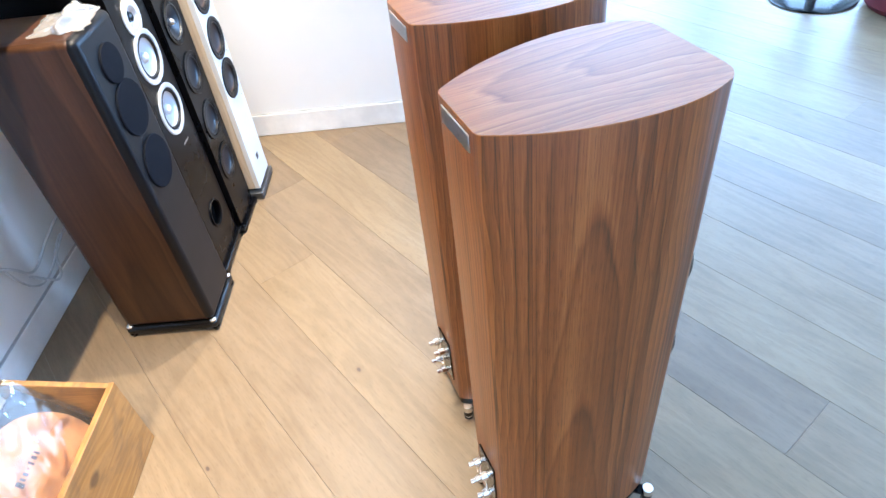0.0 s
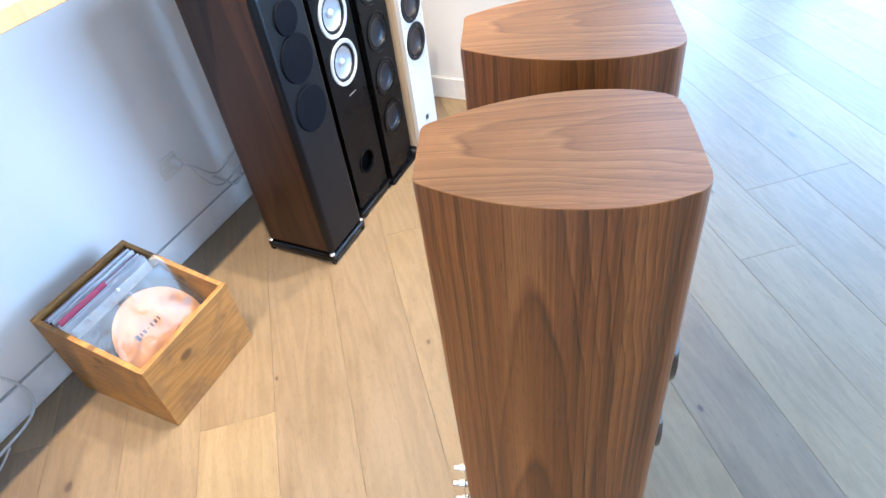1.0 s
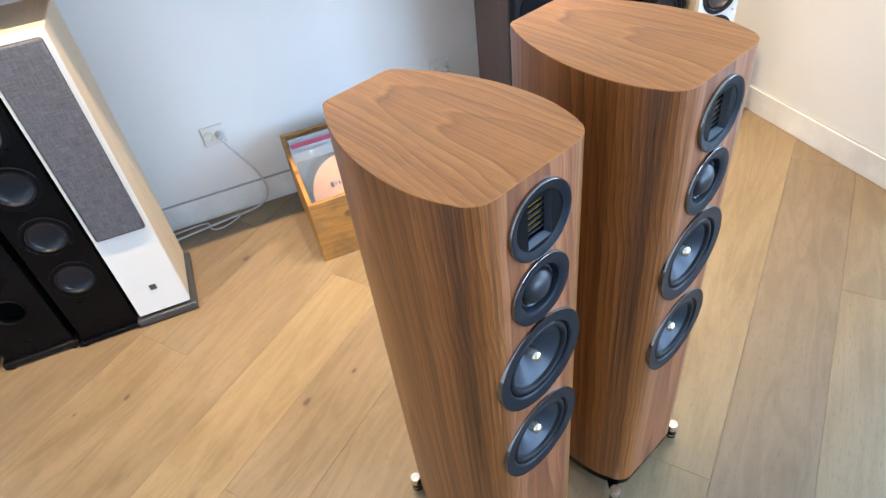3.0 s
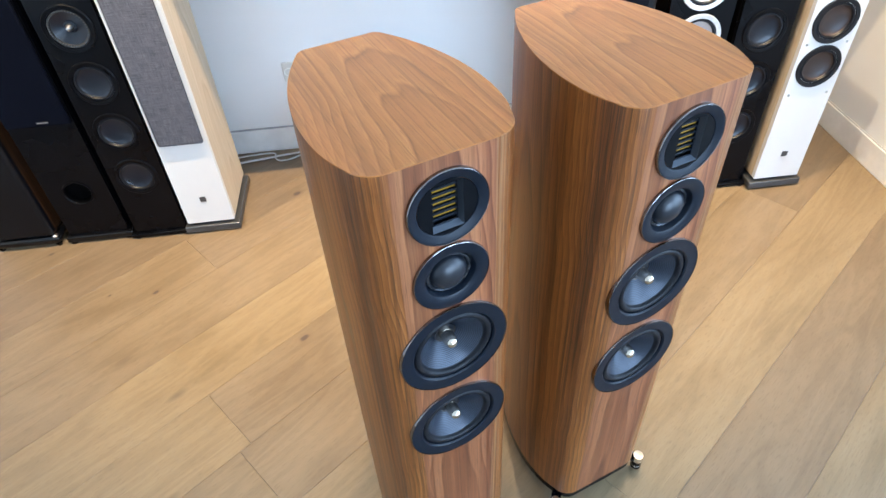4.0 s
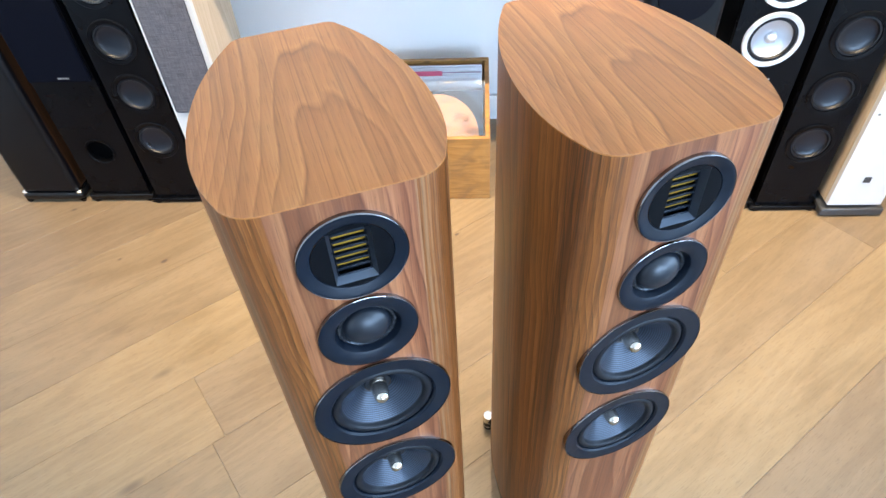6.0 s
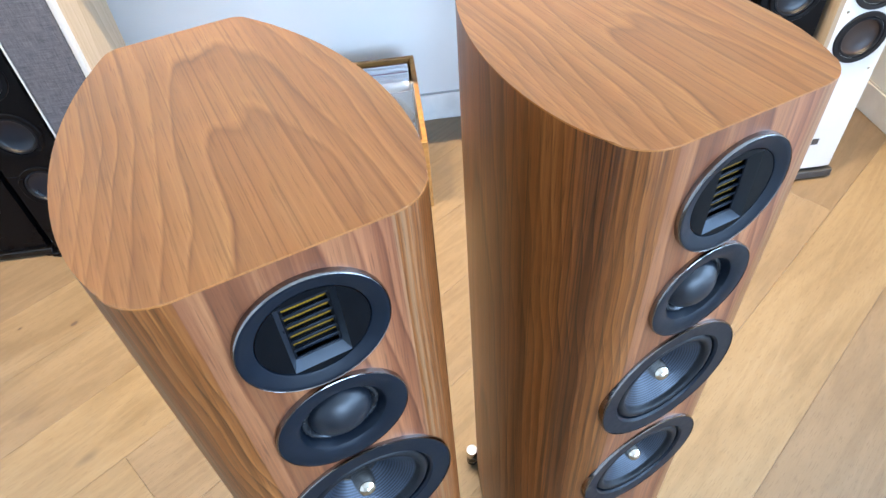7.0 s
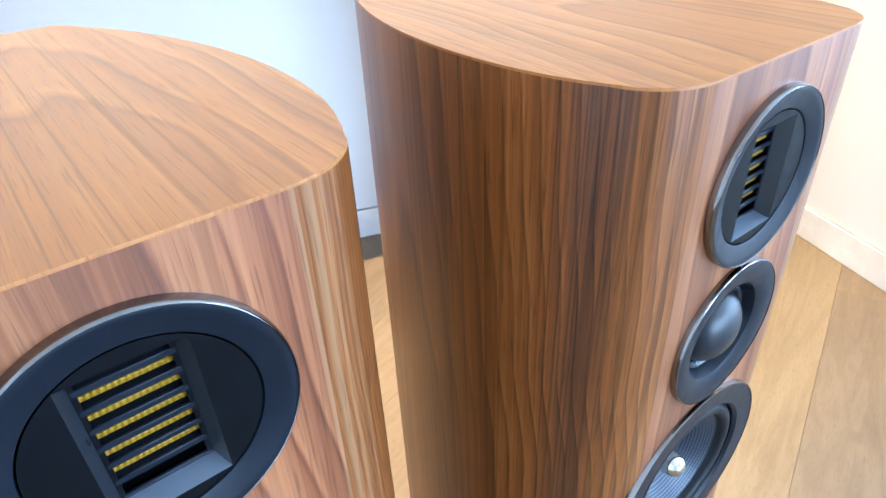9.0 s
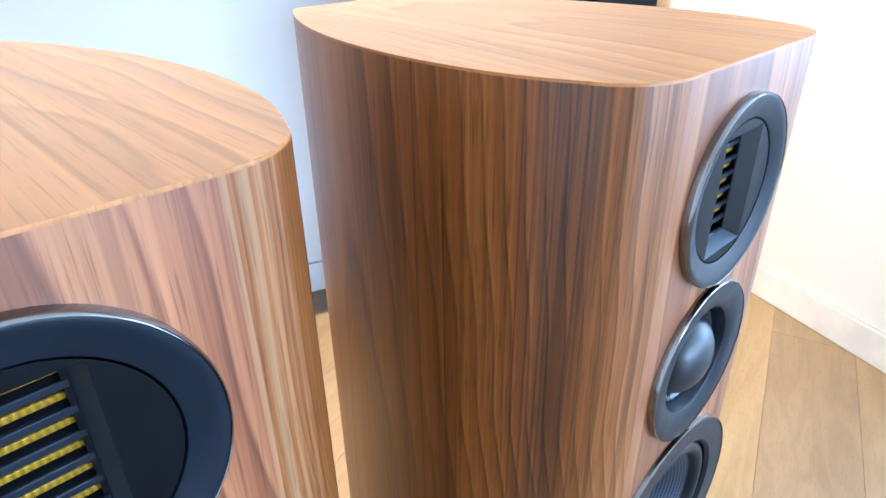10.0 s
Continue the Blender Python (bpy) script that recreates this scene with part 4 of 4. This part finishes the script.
for sx in (CX0, CX1 - TH):
    bm = bmesh.new()
    prof = [(CY0 + TH, 0.0), (CY1 - TH, 0.0), (CY1 - TH, HB - 0.004), (CY0 + TH, HF - 0.002)]
    va = [bm.verts.new((sx, y, z)) for y, z in prof]
    vb = [bm.verts.new((sx + TH, y, z)) for y, z in prof]
    bm.faces.new(va[::-1])
    bm.faces.new(vb)
    for k in range(4):
        bm.faces.new((va[k], va[(k + 1) % 4], vb[(k + 1) % 4], vb[k]))
    bmesh.ops.recalc_face_normals(bm, faces=bm.faces)
    part("side_board", box_uv(bevel_sharp(bm, 0.002)), CRATE, crate)
part("bottom_board", box(CX0 + TH, CX1 - TH, CY0 + TH, CY1 - TH, 0.004, 0.018), CRATE, crate)


def sleeve(name, y, lean, w, mat, label, x=-0.024, thick=0.004, z=0.02, h=0.315):
    """A record sleeve that stands in the crate and leans back by so many degrees."""
    ob = thing(name, pose(x, y, z, -lean, 0, 0), label, "record", "records in the crate")
    part("sleeve", box(-w / 2, w / 2, 0, thick, 0, h, 0.0012, 1), mat, ob)
    return ob


rng = random.Random(4)
ys = 1.488
mats = [PAPER_W, PAPER_W, PAPER_R, PAPER_W, PAPER_P, PAPER_W, PAPER_DARK, PAPER_W, PAPER_P, PAPER_DARK]
names = ["white", "white", "pink and red", "white", "mauve", "white", "dark blue", "white", "mauve", "dark blue"]
for k in range(10):
    half = mats[k] is PAPER_R
    sleeve("record_sleeve", ys + 0.0128 * k, 8 - 0.7 * k + rng.uniform(-0.4, 0.4), 0.17 if half else 0.312, mats[k], f"{names[k]} card record sleeve standing in a crate", (-0.088 if half else -0.020) + rng.uniform(-0.003, 0.003), 0.004, 0.02, (0.305 if half else 0.298) + rng.uniform(-0.006, 0.006))
front = sleeve("record_sleeve", 1.286, 41, 0.314, PAPER_DARK, "dark sleeve with an orange disc in clear plastic", -0.018, 0.005, 0.062, 0.302)
arc = [(0.172 * math.cos(math.pi * k / 40), 0.150 + 0.172 * math.sin(math.pi * k / 40)) for k in range(41)]
arc = [(max(-0.155, min(0.155, x)), min(0.300, z)) for x, z in arc] + [(-0.155, 0.004), (0.155, 0.004)]
bm = bmesh.new()
lo = [bm.verts.new((x + 0.002, -0.0002, z)) for x, z in arc]
bm.faces.new(lo)
for f in bmesh.ops.extrude_face_region(bm, geom=bm.faces[:])["geom"]:
    if isinstance(f, bmesh.types.BMVert):
        f.co.y -= 0.0005
bmesh.ops.recalc_face_normals(bm, faces=bm.faces)
part("printed_record", bm, BLACK, front, "black round print behind the orange one")
disc = part("printed_disc", lathe([(0.0, 0.0006), (0.1395, 0.0006), (0.140, 0.0)], 64, (0.003, -0.0008, 0.150)), VINYL_ORANGE, front, "orange round print")
for k, (bx, bw, bh) in enumerate(((-0.03, 0.012, 0.014), (-0.018, 0.006, 0.009), (-0.009, 0.008, 0.009), (0.002, 0.005, 0.003), (0.012, 0.006, 0.011), (0.022, 0.008, 0.009), (0.032, 0.006, 0.010))):
    part("print_bar", box(bx * 1.4 - 0.023, bx * 1.4 - 0.023 + bw, -0.0021, -0.0015, 0.188 - bh * 0.7, 0.188 + bh * 0.7), INK, disc, "dark print mark")
bm = bmesh.new()
bmesh.ops.create_grid(bm, x_segments=40, y_segments=40, size=0.5)
for v in bm.verts:
    x, z = v.co.x, v.co.y
    wr = noise.noise(Vector((x * 5 + z * 3, z * 2, 4))) * 0.0035 + noise.noise(Vector((x * 14 - z * 9, z * 8, 9))) * 0.0014 + noise.noise(Vector((x * 26, z * 17, 2))) * 0.007 * max(0.0, z - 0.3) / 0.2
    v.co = (x * 0.33, -0.0125 - 0.004 * max(0, z) + wr, z * 0.335 + 0.1635)
for f in bm.faces:
    f.smooth = True
part("outer_sleeve", bm, FILM, front, "creased clear plastic outer sleeve")

# ---------------- things in the far room ----------------
pot = thing("floor_pot", pose(2.53, 0.46, 0), "pale rounded pot on a small dark foot", "pot")
part("base", lathe([(0.0, 0.0), (0.075, 0.0), (0.078, 0.006), (0.055, 0.022), (0.04, 0.045), (0.0, 0.045)], 36, up=True), BLACK_GLOSS, pot)
part("body", lathe([(0.0, 0.044), (0.05, 0.046), (0.085, 0.085), (0.108, 0.15), (0.113, 0.22), (0.10, 0.29), (0.075, 0.335), (0.055, 0.345), (0.05, 0.34), (0.045, 0.30), (0.0, 0.26)], 44, up=True), POT, pot)

stool = thing("pedestal_stool", pose(2.63, -1.66, 0), "stool base with a black disc and steel column", "stool")
part("base", lathe([(0.0, 0.0), (0.22, 0.0), (0.225, 0.006), (0.20, 0.014), (0.06, 0.028), (0.0, 0.03)], 48, up=True), BLACK_GLOSS, stool)
part("column", lathe([(0.032, 0.028), (0.032, 0.44), (0.0, 0.44)], 28, up=True), STEEL, stool)
part("seat", lathe([(0.0, 0.44), (0.16, 0.44), (0.17, 0.455), (0.17, 0.485), (0.155, 0.5), (0.0, 0.505)], 40, up=True), BLACK, stool)
pouf = thing("pouf", pose(2.40, -2.07, 0), "dark red upholstered round pouf on the floor", "pouf")
part("cushion", lathe([(0.0, 0.0), (0.21, 0.0), (0.235, 0.03), (0.24, 0.2), (0.235, 0.36), (0.21, 0.4), (0.0, 0.41)], 44, up=True), RED, pouf)

# ---------------- floor planks ----------------
floor = part("floor", box(LEFT - 0.1, FAR + 0.1, FRONT - 0.1, BACK2 + 0.1, -0.10, -0.013), GAP)
tagged(floor, "wide pale oak plank floor laid on the diagonal", "floor", kind="structure")
ANG, WIDE, OFF0 = radians(38.7), 0.2217, 0.3705
DV, NV = Vector((math.cos(ANG), math.sin(ANG))), Vector((-math.sin(ANG), math.cos(ANG)))
JOINTS = {-4: -0.271, -3: 0.355, 0: -0.234, 2: 0.589, 3: -0.772, 4: 0.09, 6: -0.6, -5: 1.15}


def clip(poly, axis, limit, keep_less):
    out = []
    for a, b in zip(poly, poly[1:] + poly[:1]):
        ia, ib = (a[axis] <= limit) == keep_less, (b[axis] <= limit) == keep_less
        if ia:
            out.append(a)
        if ia != ib:
            t = (limit - a[axis]) / (b[axis] - a[axis])
            out.append(a + (b - a) * t)
    return out


def plank(row, a0, a1):
    g = 0.00024
    o0, o1 = OFF0 + WIDE * row + g, OFF0 + WIDE * (row + 1) - g
    poly = [DV * a + NV * o for a, o in ((a0 + g, o0), (a1 - g, o0), (a1 - g, o1), (a0 + g, o1))]
    for axis, limit, less in ((0, FAR, True), (0, LEFT, False), (1, BACK2, True), (1, FRONT, False)):
        poly = clip(poly, axis, limit, less)
        if len(poly) < 3:
            return
    if max(p.x for p in poly) < RIGHT + THICK:
        poly = clip(poly, 1, BACK + 0.15, True)
        if len(poly) < 3:
            return
    c = sum(poly, Vector((0, 0))) / len(poly)
    inv = Matrix.Rotation(-ANG, 2)
    loc = [inv @ (p - c) for p in poly]
    bm = bmesh.new()
    e = 0.0006
    low = [bm.verts.new((p.x, p.y, -0.0128)) for p in loc]
    rim = [bm.verts.new((p.x, p.y, -e)) for p in loc]
    top = [bm.verts.new((p.x - math.copysign(min(e, abs(p.x) * 0.5), p.x), p.y - math.copysign(min(e, abs(p.y) * 0.5), p.y), 0)) for p in loc]
    n = len(loc)
    for k in range(n):
        j = (k + 1) % n
        bm.faces.new((low[k], low[j], rim[j], rim[k]))
        bm.faces.new((rim[k], rim[j], top[j], top[k]))
    bm.faces.new(top)
    part("plank", bm, PLANK, floor, m=Matrix.Translation((c.x, c.y, 0)) @ Matrix.Rotation(ANG, 4, "Z"))


rng = random.Random(11)
for row in range(-44, 28):
    start = JOINTS.get(row, rng.uniform(-1, 1)) - 2.1 * 5
    a = start
    for k in range(12):
        plank(row, a, a + 2.1)
        a += 2.1
